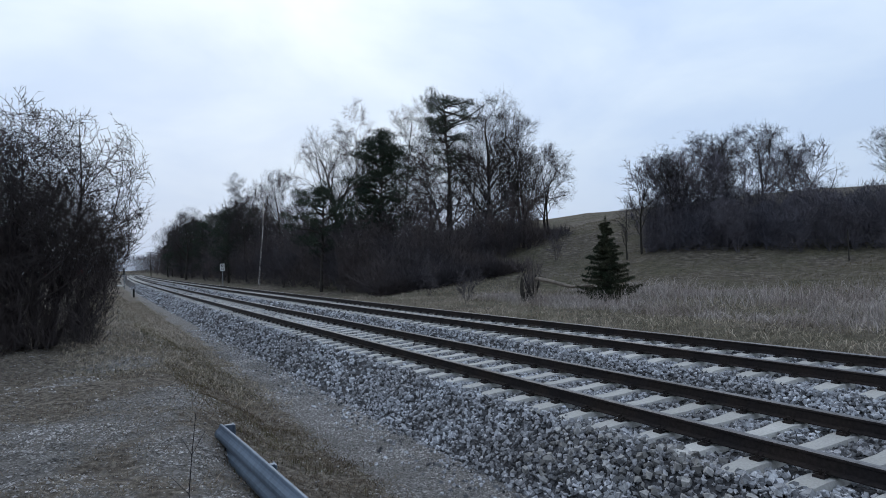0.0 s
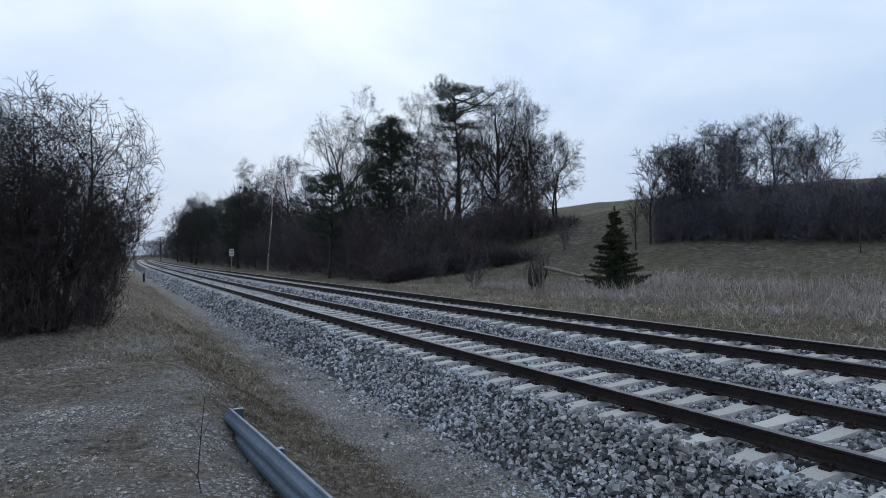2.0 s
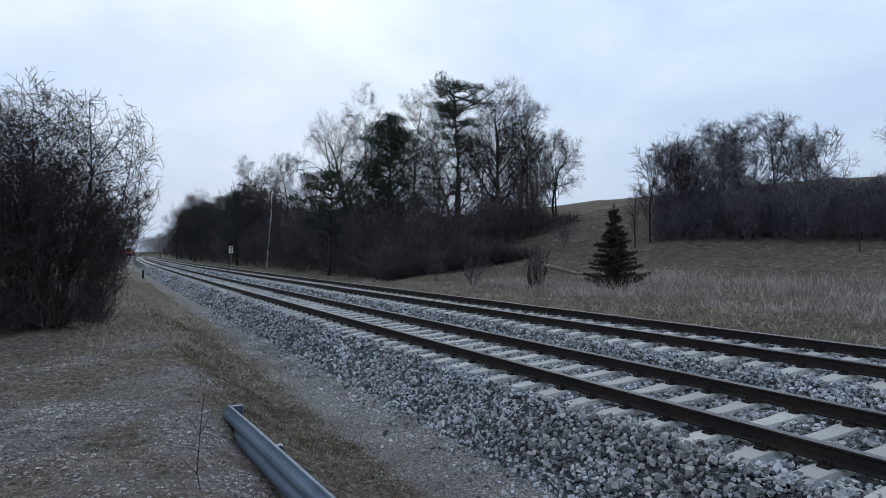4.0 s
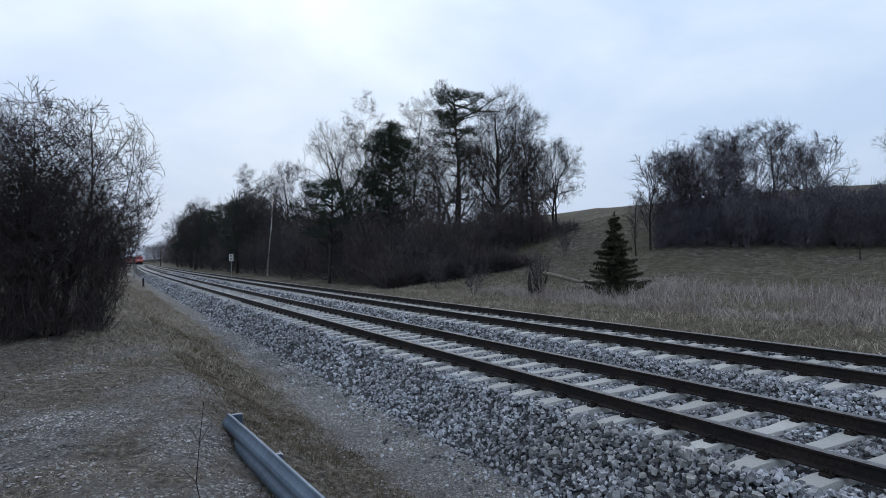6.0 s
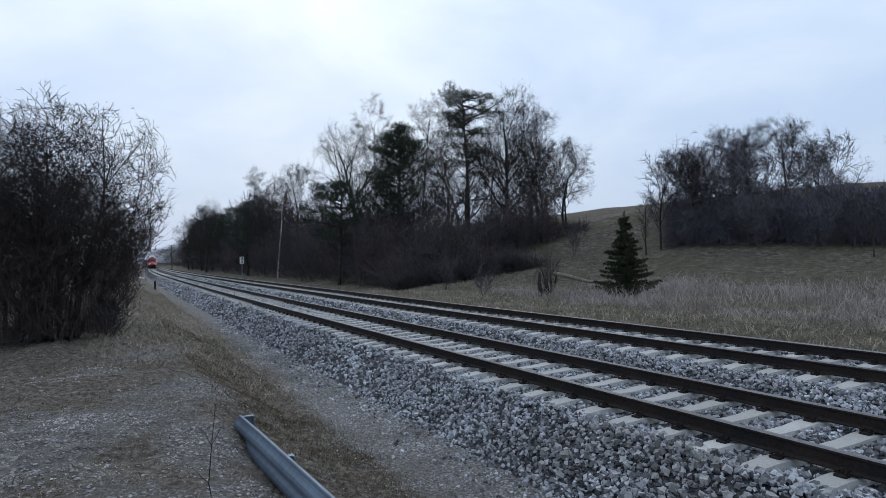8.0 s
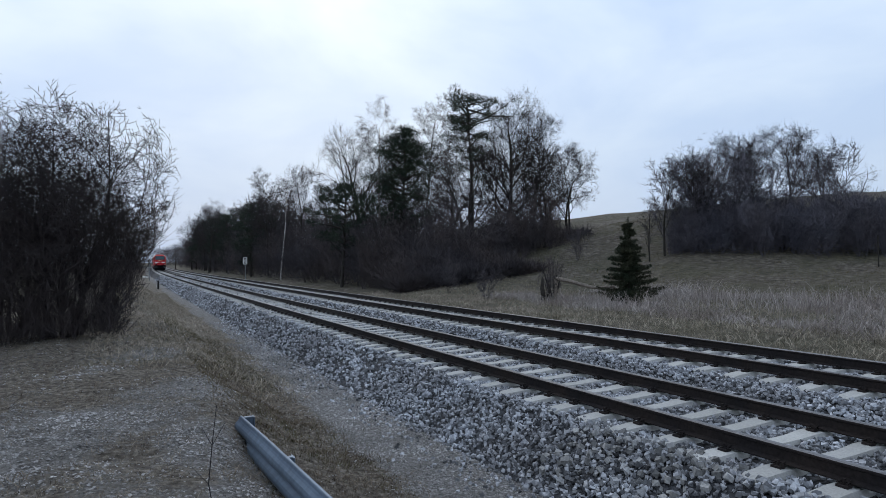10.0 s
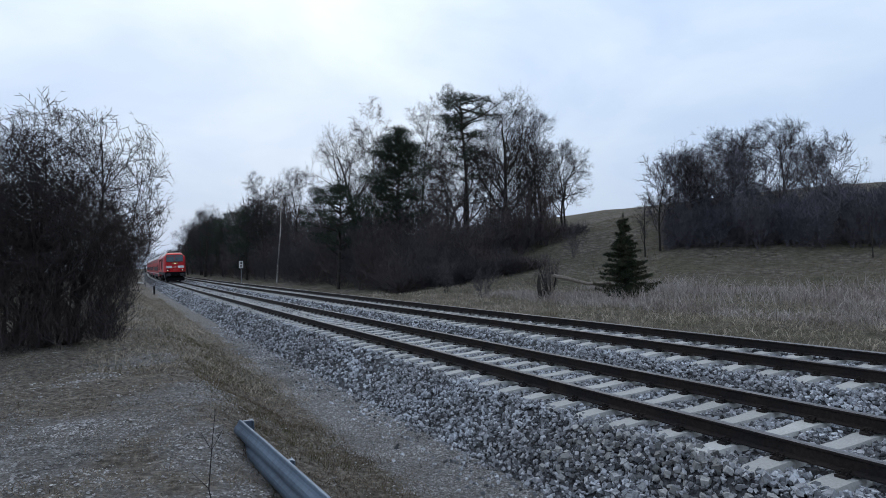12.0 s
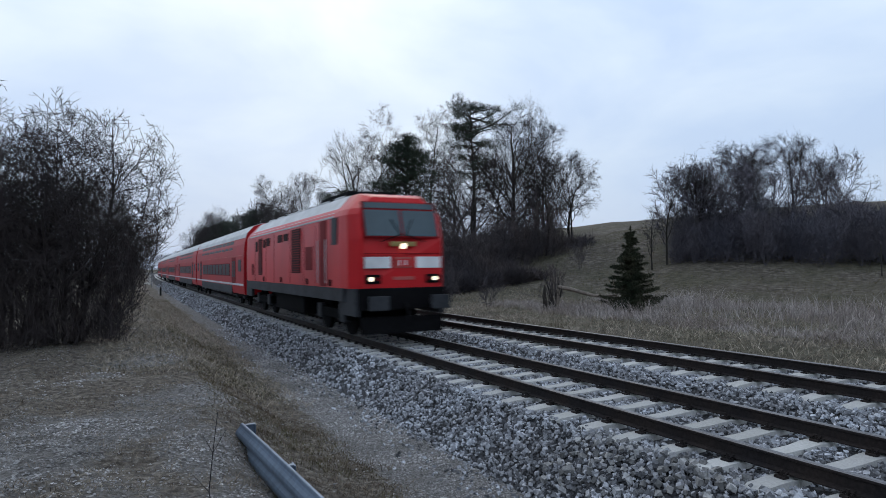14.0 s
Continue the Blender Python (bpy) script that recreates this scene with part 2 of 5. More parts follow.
def build_ground():
    us = np.concatenate([[-900, -400, -180, -90, -50, -30, -20], np.arange(-14, -4, 1.0), np.arange(-4, 4.4, 0.2), np.arange(5, 12.2, 1.2), np.arange(12.2, 24, 0.6),
                         np.arange(24, 80, 2.0), [85, 95, 110, 140, 200, 350, 900]])
    ys = np.concatenate([[-900, -400, -150, -60, -30, -15, -8, -4, -2], np.arange(-1, 24, 0.22), np.arange(24, 60, 1.0), np.arange(60, 200, 4.0), np.arange(200, 480, 14.0), [600, 900, 1600, 3000]])
    verts = [(u + line_x(min(y, 600)), y, ground_z(u + line_x(min(y, 600)), min(y, 600))) for y in ys for u in us]
    n = len(us)
    faces = [(j * n + i, j * n + i + 1, (j + 1) * n + i + 1, (j + 1) * n + i) for j in range(len(ys) - 1) for i in range(n - 1)]
    g = mesh_ob("ground", verts, faces, "ground", smooth=True)
    tagged(g, "winter ground of brown soil, dead grass and a rising meadow", "ground", kind="structure")
    gr = g.data.attributes.new("gravel", "FLOAT", "POINT")
    me = g.data.attributes.new("meadow", "FLOAT", "POINT")
    gr.data.foreach_set("value", [gravel_share(u, y) for y in ys for u in us])
    me.data.foreach_set("value", [1.0 if u > 13.2 or u < -5 else 0.0 for y in ys for u in us])
    return g


def ground_material():
    """Soil, gravel and meadow turf, blended by the ground's own shares and a ragged noise."""
    m = bpy.data.materials.new("ground")
    m.use_nodes = True
    nt = m.node_tree
    b = nt.nodes["Principled BSDF"]
    b.inputs["Roughness"].default_value, b.inputs["Specular IOR Level"].default_value = 0.95, 0.1
    geo = nt.nodes.new("ShaderNodeNewGeometry")

    def tex(sc, detail=5.0, rough=0.6):
        n = nt.nodes.new("ShaderNodeTexNoise")
        n.inputs["Scale"].default_value, n.inputs["Detail"].default_value, n.inputs["Roughness"].default_value = sc, detail, rough
        nt.links.new(geo.outputs["Position"], n.inputs["Vector"])
        return n.outputs[0]

    def ramp(src, stops):
        r = nt.nodes.new("ShaderNodeValToRGB")
        while len(r.color_ramp.elements) < len(stops):
            r.color_ramp.elements.new(0.5)
        for e, (p, c) in zip(r.color_ramp.elements, stops):
            e.position, e.color = p, (*c, 1)
        nt.links.new(src, r.inputs[0])
        return r.outputs[0]

    def mixed(f, a, c):
        n = nt.nodes.new("ShaderNodeMix")
        n.data_type = "RGBA"
        nt.links.new(f, n.inputs["Factor"])
        nt.links.new(a, n.inputs["A"])
        nt.links.new(c, n.inputs["B"])
        return n.outputs["Result"]

    def share(name):
        at = nt.nodes.new("ShaderNodeAttribute")
        at.attribute_name = name
        ad = nt.nodes.new("ShaderNodeMath")
        ad.operation = "MULTIPLY_ADD"
        nt.links.new(tex(6.0), ad.inputs[0])
        ad.inputs[1].default_value = 1.0
        sub = nt.nodes.new("ShaderNodeMath")
        sub.operation = "SUBTRACT"
        nt.links.new(at.outputs["Fac"], sub.inputs[0])
        sub.inputs[1].default_value = 0.5
        nt.links.new(sub.outputs[0], ad.inputs[2])
        r = nt.nodes.new("ShaderNodeMapRange")
        r.inputs["From Min"].default_value, r.inputs["From Max"].default_value = 0.38, 0.62
        nt.links.new(ad.outputs[0], r.inputs["Value"])
        return r.outputs[0]

    soil = ramp(tex(11.0, 8.0, 0.72), ((0.33, (0.036, 0.03, 0.026)), (0.5, (0.135, 0.117, 0.098)), (0.67, (0.30, 0.268, 0.232))))
    vor = nt.nodes.new("ShaderNodeTexVoronoi")
    vor.inputs["Scale"].default_value = 42.0
    nt.links.new(geo.outputs["Position"], vor.inputs["Vector"])
    sepc = nt.nodes.new("ShaderNodeSeparateColor")
    nt.links.new(vor.outputs["Color"], sepc.inputs[0])
    bits = ramp(sepc.outputs[0], ((0.0, (0.06, 0.056, 0.054)), (0.55, (0.17, 0.163, 0.158)), (0.9, (0.28, 0.272, 0.266)), (1.0, (0.48, 0.475, 0.47))))
    dust = ramp(tex(30.0, 6.0, 0.75), ((0.32, (0.05, 0.045, 0.043)), (0.5, (0.165, 0.152, 0.143)), (0.68, (0.31, 0.295, 0.28))))
    gravel = mixed(ramp(tex(3.0), ((0.4, (0.25, 0.25, 0.25)), (0.6, (0.85, 0.85, 0.85)))), dust, bits)
    turf = mixed(ramp(tex(0.22), ((0.42, (0, 0, 0)), (0.58, (1, 1, 1)))), ramp(tex(2.2, 8.0, 0.7), ((0.32, (0.036, 0.031, 0.026)), (0.5, (0.105, 0.09, 0.073)), (0.68, (0.21, 0.182, 0.152)))),
                 ramp(tex(2.6, 8.0, 0.7), ((0.32, (0.036, 0.033, 0.024)), (0.5, (0.088, 0.08, 0.058)), (0.68, (0.155, 0.138, 0.10)))))
    col = mixed(share("meadow"), mixed(share("gravel"), soil, gravel), turf)
    nt.links.new(col, b.inputs["Base Color"])
    bp = nt.nodes.new("ShaderNodeBump")
    bp.inputs["Strength"].default_value, bp.inputs["Distance"].default_value = 1.0, 0.05
    nt.links.new(tex(34.0, 6.0, 0.7), bp.inputs["Height"])
    nt.links.new(bp.outputs[0], b.inputs["Normal"])
    return m


M["ground"] = ground_material()
build_ground()

# ---- the two tracks ----
X1, X2, LIFT = 6.61, 10.23, 0.11
HALF = 0.7535
STEP, FIRST = 0.6257, 3.43
TRACK_YS = np.concatenate([np.arange(-30, 60, 3.0), np.arange(60, 620, 8.0)])
BED = [(3.9, -0.98), (4.3, -0.79), (5.2, -0.25), (5.6, -0.245), (7.9, -0.245), (8.35, -0.30), (8.75, -0.15), (11.6, -0.135), (11.9, -0.16), (12.7, -0.55), (13.0, -0.8)]


def bed_z(u):
    return float(np.interp(u, [a for a, _ in BED], [b for _, b in BED]))


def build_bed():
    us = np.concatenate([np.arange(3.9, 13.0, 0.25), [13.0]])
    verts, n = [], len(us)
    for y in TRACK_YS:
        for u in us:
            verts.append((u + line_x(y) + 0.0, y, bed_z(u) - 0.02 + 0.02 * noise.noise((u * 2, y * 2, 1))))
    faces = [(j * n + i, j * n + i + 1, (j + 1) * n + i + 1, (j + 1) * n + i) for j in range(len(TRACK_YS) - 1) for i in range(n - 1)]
    return tagged(mesh_ob("ballast_bed", verts, faces, "ballast_gap_shade"), "bed of crushed grey stone, darkened as shaded gaps, carrying two railway tracks", "ballast", kind="structure")


build_bed()

RAIL_SIDE = [(0.075, -0.172), (0.075, -0.158), (0.012, -0.14), (0.01, -0.05), (0.036, -0.036), (0.036, -0.012), (0.024, 0.0)]
RAIL = RAIL_SIDE + [(-a, b) for a, b in RAIL_SIDE[::-1]]


def sleeper_mesh(simple=False):
    """A waisted concrete sleeper: high at the rail seats, lower between and at the ends."""
    bm = bmesh.new()
    st = [(-1.3, 0.13, -0.245, 0.10), (-1.22, 0.14, -0.215, 0.11), (-0.95, 0.15, -0.198, 0.115), (-0.55, 0.15, -0.198, 0.115), (-0.25, 0.125, -0.218, 0.10),
          (0.25, 0.125, -0.218, 0.10), (0.55, 0.15, -0.198, 0.115), (0.95, 0.15, -0.198, 0.115), (1.22, 0.14, -0.215, 0.11), (1.3, 0.13, -0.245, 0.10)]
    if simple:
        st = [st[0], st[2], st[3], st[6], st[7], st[9]]
    rings = []
    for x, wb, zt, wt in st:
        rings.append([bm.verts.new(p) for p in ((x, -wb, -0.40), (x, -wb, zt - 0.09), (x, -wt, zt), (x, wt, zt), (x, wb, zt - 0.09), (x, wb, -0.40))])
    for a, b in zip(rings, rings[1:]):
        for i in range(5):
            bm.faces.new((a[i], a[i + 1], b[i + 1], b[i]))
    bm.faces.new(rings[0])
    bm.faces.new(rings[-1][::-1])
    bmesh.ops.recalc_face_normals(bm, faces=bm.faces)
    me = bpy.data.meshes.new("sleeper")
    bm.to_mesh(me)
    bm.free()
    me.materials.append(M["concrete"])
    return me


def clip_mesh():
    """Rail fastening: an angled guide plate, a spring loop and a screw."""
    bm = bmesh.new()
    box(bm, (0.075, -0.055, -0.205), (0.155, 0.055, -0.175), 0.006)
    cyl(bm, (0.11, 0, -0.18), (0.11, 0, -0.12), 0.017, n=6)
    for s in (-1, 1):
        cyl(bm, (0.045, s * 0.03, -0.145), (0.15, s * 0.045, -0.158), 0.009, n=5)
    me = bpy.data.meshes.new("rail_clip")
    bm.to_mesh(me)
    bm.free()
    me.materials.append(M["rail_side"])
    return me


SLEEPER, SLEEPER_FAR, CLIP = sleeper_mesh(), sleeper_mesh(True), clip_mesh()


def heading(y):
    return -math.degrees(math.atan(CURVE * max(y, 0) - FAR_CURVE * max(0.0, y - 290)))


def build_track(name, xc, lift, label):
    t = tagged(new(name), label, "railway track", group="railway tracks", kind="structure")
    for side in (-1, 1):
        verts, n = [], len(RAIL)
        for y in TRACK_YS:
            for a, b in RAIL:
                verts.append((xc + side * HALF + a + line_x(y), y, lift + b))
        faces = [(j * n + i, j * n + (i + 1) % n, (j + 1) * n + (i + 1) % n, (j + 1) * n + i) for j in range(len(TRACK_YS) - 1) for i in range(n)]
        r = mesh_ob("rail", verts, faces, "rail_side", t, "rust-brown steel rail with a worn top")
        r.data.materials.append(M["rail_head"])
        tops = [i for i in range(n) if RAIL[i][1] > -0.02 and RAIL[(i + 1) % n][1] > -0.02]
        for i, p in enumerate(r.data.polygons):
            if i % n in tops:
                p.material_index = 1
    rng = random.Random(int(xc * 10))
    far_v, far_f = [], []
    base = [v.co.copy() for v in SLEEPER_FAR.vertices]
    fb = [tuple(p.vertices) for p in SLEEPER_FAR.polygons]
    for i in range(-12, 860):
        y = FIRST + STEP * i
        m = pose(xc + line_x(y) + rng.uniform(-0.012, 0.012), y, lift + rng.uniform(-0.004, 0.003), 0, 0, heading(y) + rng.uniform(-0.4, 0.4))
        if i < 180:
            s = new("sleeper", SLEEPER)
            s.parent, s.matrix_basis = t, m
            if i < 45:
                for side in (-1, 1):
                    for flip in (0, 180):
                        c = new("rail_clip", CLIP)
                        c.parent, c.matrix_basis = s, pose(side * HALF, 0, 0, 0, 0, flip)
        else:
            k = len(far_v)
            far_v += [tuple(m @ v) for v in base]
            far_f += [tuple(k + a for a in f) for f in fb]
    tagged(mesh_ob("far_sleepers", far_v, far_f, "concrete", t), kind="stuff")
    return t


build_track("track_near", X1, 0.0, "railway track of rusty rails on pale concrete sleepers")
build_track("track_far", X2, LIFT, "second railway track on concrete sleepers beside the meadow")


def rocks(rng, centres, sizes):
    """Angular stones: eight jittered corners each, turned at random."""
    n = len(centres)
    corner = np.array([[x, y, z] for x in (-1, 1) for y in (-1, 1) for z in (-1, 1)], float)
    c = corner[None] * rng.uniform(0.55, 1.0, (n, 1, 3)) + rng.normal(0, 0.26, (n, 8, 3))
    q = rng.normal(0, 1, (n, 4))
    q /= np.linalg.norm(q, axis=1, keepdims=True)
    w, x, y, z = q.T
    R = np.stack([1 - 2 * (y * y + z * z), 2 * (x * y - w * z), 2 * (x * z + w * y), 2 * (x * y + w * z), 1 - 2 * (x * x + z * z), 2 * (y * z - w * x),
                  2 * (x * z - w * y), 2 * (y * z + w * x), 1 - 2 * (x * x + y * y)], 1).reshape(n, 3, 3)
    v = np.einsum("nij,nkj->nki", R, c) * (np.asarray(sizes)[:, None, None] * 0.55) + np.asarray(centres)[:, None, :]
    quad = np.array([[0, 1, 3, 2], [4, 6, 7, 5], [0, 4, 5, 1], [2, 3, 7, 6], [0, 2, 6, 4], [1, 5, 7, 3]])
    f = (np.arange(n)[:, None, None] * 8 + quad[None]).reshape(-1, 4)
    return v.reshape(-1, 3), f


def chips(rng, centres, sizes):
    """Small stones of six points each."""
    n = len(centres)
    tip = np.array([[1, 0, 0], [-1, 0, 0], [0, 1, 0], [0, -1, 0], [0, 0, 1], [0, 0, -1]], float)
    c = tip[None] * rng.uniform(0.6, 1.2, (n, 6, 1)) + rng.normal(0, 0.18, (n, 6, 3))
    a = rng.uniform(0, 6.3, n)
    x = c[..., 0] * np.cos(a)[:, None] - c[..., 1] * np.sin(a)[:, None]
    y = c[..., 0] * np.sin(a)[:, None] + c[..., 1] * np.cos(a)[:, None]
    v = np.stack([x, y, c[..., 2] * 0.6], -1) * np.asarray(sizes)[:, None, None] + np.asarray(centres)[:, None, :]
    tri = np.array([[0, 2, 4], [2, 1, 4], [1, 3, 4], [3, 0, 4], [2, 0, 5], [1, 2, 5], [3, 1, 5], [0, 3, 5]])
    return v.reshape(-1, 3), (np.arange(n)[:, None, None] * 6 + tri[None]).reshape(-1, 3)


def on_sleeper(u, y):
    for xc in (X1, X2):
        if abs(u - xc) < 1.08 and abs((y - FIRST + STEP / 2) % STEP - STEP / 2) < (0.135 if y < 12 else 0.15):
            return True
        if abs(abs(u - xc) - HALF) < 0.085:
            return True
    return False


def build_ballast_stones():
    rng = np.random.default_rng(12)
    spots, sizes = [], []
    for y0, y1, per, size in ((-4, 0.5, 150, 0.055), (0.5, 12, 500, 0.042), (12, 24, 165, 0.056), (24, 55, 66, 0.068), (55, 115, 18, 0.11)):
        for _ in range(int((y1 - y0) * 9.0 * per)):
            u, y = rng.uniform(3.9, 12.9), rng.uniform(y0, y1)
            if on_sleeper(u, y) or (8.3 < u < 9.0 and y < 3):
                continue
            s = size * rng.uniform(0.6, 1.35)
            low = 0.012 if min(abs(u - X1), abs(u - X2)) < 1.25 else 0.0
            spots.append((u + line_x(y), y, bed_z(u) - low + rng.uniform(-0.02, 0.022)))
            sizes.append(s)
    # a few have rolled out on the path
    for _ in range(900):
        u, y = 4.2 - abs(rng.normal(0, 0.35)), rng.uniform(2, 30)
        spots.append((u + line_x(y), y, ground_z(u, y) + 0.008))
        sizes.append(rng.uniform(0.025, 0.05))
    v, f = rocks(rng, spots, sizes)
    tagged(mesh_ob("ballast_stones", v, f, "stone"), "sharp crushed grey ballast stones", "ballast", kind="stuff")
    # loose stones that can be told apart on the shoulder
    bed = bpy.data.objects["ballast_bed"]
    shapes = []
    for i in range(6):
        v, f = rocks(rng, [(0, 0, 0)], [1.0])
        me = bpy.data.meshes.new("stone")
        me.from_pydata(v.tolist(), [], f.tolist())
        me.materials.append(M["stone_piece"])
        shapes.append(me)
    for i in range(290):
        u, y = rng.uniform(4.4, 5.5), rng.uniform(2.6, 6.4)
        o = new("stone", shapes[i % 6])
        o.parent = bed
        o.matrix_basis = pose(u, y, bed_z(u) + 0.022, *rng.uniform(0, 360, 3))
        s = rng.uniform(0.04, 0.075)
        o.scale = (s, s, s)


def build_pebbles():
    rng = np.random.default_rng(22)
    spots, sizes = [], []
    while len(spots) < 76000:
        y = 1.6 + 20 * rng.uniform(0, 1) ** 1.6
        u = rng.uniform(-7, 4.4)
        if rng.uniform(0, 1) > gravel_share(u, y) ** 1.5 + 0.05:
            continue
        spots.append((u + line_x(y), y, ground_z(u + line_x(y), y) + 0.003))
        sizes.append(0.0055 + 0.014 * rng.uniform(0, 1) ** 5 + 0.0007 * y)
    v, f = chips(rng, spots, sizes)
    tagged(mesh_ob("path_gravel", v, f, "pebble"), "loose pale gravel on the path and shoulder", "gravel", kind="stuff")


M["stone_piece"] = mat("stone_piece", (0.315, 0.325, 0.352), 0.85, 30, 0.3, 0.7, 0.4, second=(0.22, 0.215, 0.21), rand=0.55)
build_ballast_stones()
build_pebbles()


# ---- plants ----
def tubes(paths):
    """Verts and faces of tapered branches; a path is (points, radii, sides)."""
    V, Fc, k = [], [], 0
    for pts, rad, sides in paths:
        pts = np.asarray(pts, float)
        n = len(pts)
        d = np.gradient(pts, axis=0)
        d /= np.linalg.norm(d, axis=1, keepdims=True) + 1e-9
        a = np.cross(d, [0.31, 0.17, 0.93] if abs(d[0][2]) < 0.8 else [1.0, 0.2, 0.1])
        a /= np.linalg.norm(a, axis=1, keepdims=True) + 1e-9
        b = np.cross(d, a)
        ang = np.arange(sides) * 2 * math.pi / sides
        ring = pts[:, None, :] + np.asarray(rad)[:, None, None] * (np.cos(ang)[None, :, None] * a[:, None, :] + np.sin(ang)[None, :, None] * b[:, None, :])
        V.append(ring.reshape(-1, 3))
        for j in range(n - 1):
            for i in range(sides):
                i2 = (i + 1) % sides
                Fc.append((k + j * sides + i, k + j * sides + i2, k + (j + 1) * sides + i2, k + (j + 1) * sides + i))
        k += n * sides
    return np.concatenate(V), Fc


def grow(rng, start, way, length, radius, level, spec, out):
    """One branch and, along it, its side branches; out gathers (level, points, radii)."""
    n = spec["steps"][level]
    pts, rad = [np.array(start, float)], [radius]
    d = np.array(way, float)
    d /= np.linalg.norm(d)
    for i in range(n):
        d = d + rng.normal(0, spec["bend"][level], 3) + np.array([0, 0, spec["lift"][level]])
        d /= np.linalg.norm(d)
        pts.append(pts[-1] + d * length / n)
        rad.append(max(radius * (1 - (i + 1) / n * spec["taper"]), spec["thin"]))
    out.append((level, pts, rad))
    if level + 1 >= len(spec["count"]):
        return
    for c in range(spec["count"][level + 1]):
        f = spec["from"][level] + (1 - spec["from"][level]) * (c + rng.uniform(0.1, 0.9)) / spec["count"][level + 1]
        x = f * n
        i = min(int(x), n - 1)
        p = pts[i] + (pts[i + 1] - pts[i]) * (x - i)
        axis = pts[i + 1] - pts[i]
        axis = axis / np.linalg.norm(axis)
        side = np.cross(axis, rng.normal(0, 1, 3))
        side /= np.linalg.norm(side) + 1e-9
        a = radians(spec["angle"][level + 1] + rng.uniform(-14, 14))
        way2 = axis * math.cos(a) + side * math.sin(a)
        shrink = (1.0 - spec["fall"][level] * (f - spec["from"][level]) / (1 - spec["from"][level] + 1e-6))
        grow(rng, p, way2, length * spec["ratio"][level + 1] * shrink * rng.uniform(0.75, 1.2), max(rad[i] * spec["thick"], spec["thin"]), level + 1, spec, out)


BROAD = dict(steps=[8, 5, 4, 2, 1], bend=[0.07, 0.15, 0.18, 0.2, 0.2], lift=[0.03, 0.12, 0.09, 0.06, 0.03], taper=0.88, thin=0.007, count=[1, 14, 8, 6, 4], angle=[0, 50, 44, 42, 38],
             ratio=[1, 0.56, 0.48, 0.5, 0.62], fall=[0.42, 0.3, 0.3, 0.3], thick=0.56)
BROAD["from"] = [0.22, 0.18, 0.12, 0.1]
BIRCH = dict(BROAD, count=[1, 20, 7, 6, 4], angle=[0, 38, 40, 42, 40], lift=[0.02, 0.08, -0.03, -0.08, -0.1], ratio=[1, 0.34, 0.45, 0.52, 0.7], bend=[0.04, 0.1, 0.16, 0.2, 0.2], thin=0.006, thick=0.42)
SLIM = dict(BROAD, count=[1, 13, 6, 5], angle=[0, 42, 42, 42], ratio=[1, 0.36, 0.45, 0.5], thin=0.008, thick=0.45, steps=[8, 5, 4, 2])
GNARL = dict(BROAD, count=[1, 12, 8, 6, 4], bend=[0.12, 0.28, 0.3, 0.3, 0.25], angle=[0, 58, 52, 48, 45], ratio=[1, 0.62, 0.44, 0.48, 0.6])


def outside(q, hull, seed):
    """How far out a point lies in a rounded, uneven outline (1 is the edge): a dome above, a narrower foot below."""
    rx, zc, rz = hull
    x, y, z = q
    up = max(0.0, (z - zc) / rz)
    wide = rx if z > zc else rx * (0.5 + 0.5 * max(0.0, z) / zc)
    wob = 1 + 0.17 * noise.noise((x / rx * 1.6, y / rx * 1.6, z / rz * 1.6 + seed))
    return ((math.hypot(x, y) / wide) ** 2.5 + up ** 2.5) ** 0.4 / wob


def clipped(pts, rad, hull, seed):
    """A branch that ends, tapering out, where it meets the outline; None if it starts beyond."""
    cut = next((i for i, q in enumerate(pts) if outside(q, hull, seed) > 1.0), len(pts))
    if cut == 0:
        return None
    if cut < len(pts):
        pts, rad = pts[:cut + 1], [r * (1 - 0.9 * i / cut) for i, r in enumerate(rad[:cut + 1])]
    return pts, rad


def sprays(rng, ends, ways, count, length, width):
    """Fine end twigs: thin tapering slips that fan out along the branch that bears them."""
    c, d = np.repeat(np.asarray(ends), count, axis=0), np.repeat(np.asarray(ways), count, axis=0)
    n = len(c)
    d = d / (np.linalg.norm(d, axis=1, keepdims=True) + 1e-9) + rng.normal(0, 0.42, (n, 3))
    d /= np.linalg.norm(d, axis=1, keepdims=True)
    s = np.cross(d, rng.normal(0, 1, (n, 3)))
    s /= np.linalg.norm(s, axis=1, keepdims=True) + 1e-9
    tip = c + d * rng.uniform(0.5, 1.3, n)[:, None] * length
    return np.stack([c - s * width / 2, c + s * width / 2, tip], 1).reshape(-1, 3), np.arange(3 * n).reshape(-1, 3)


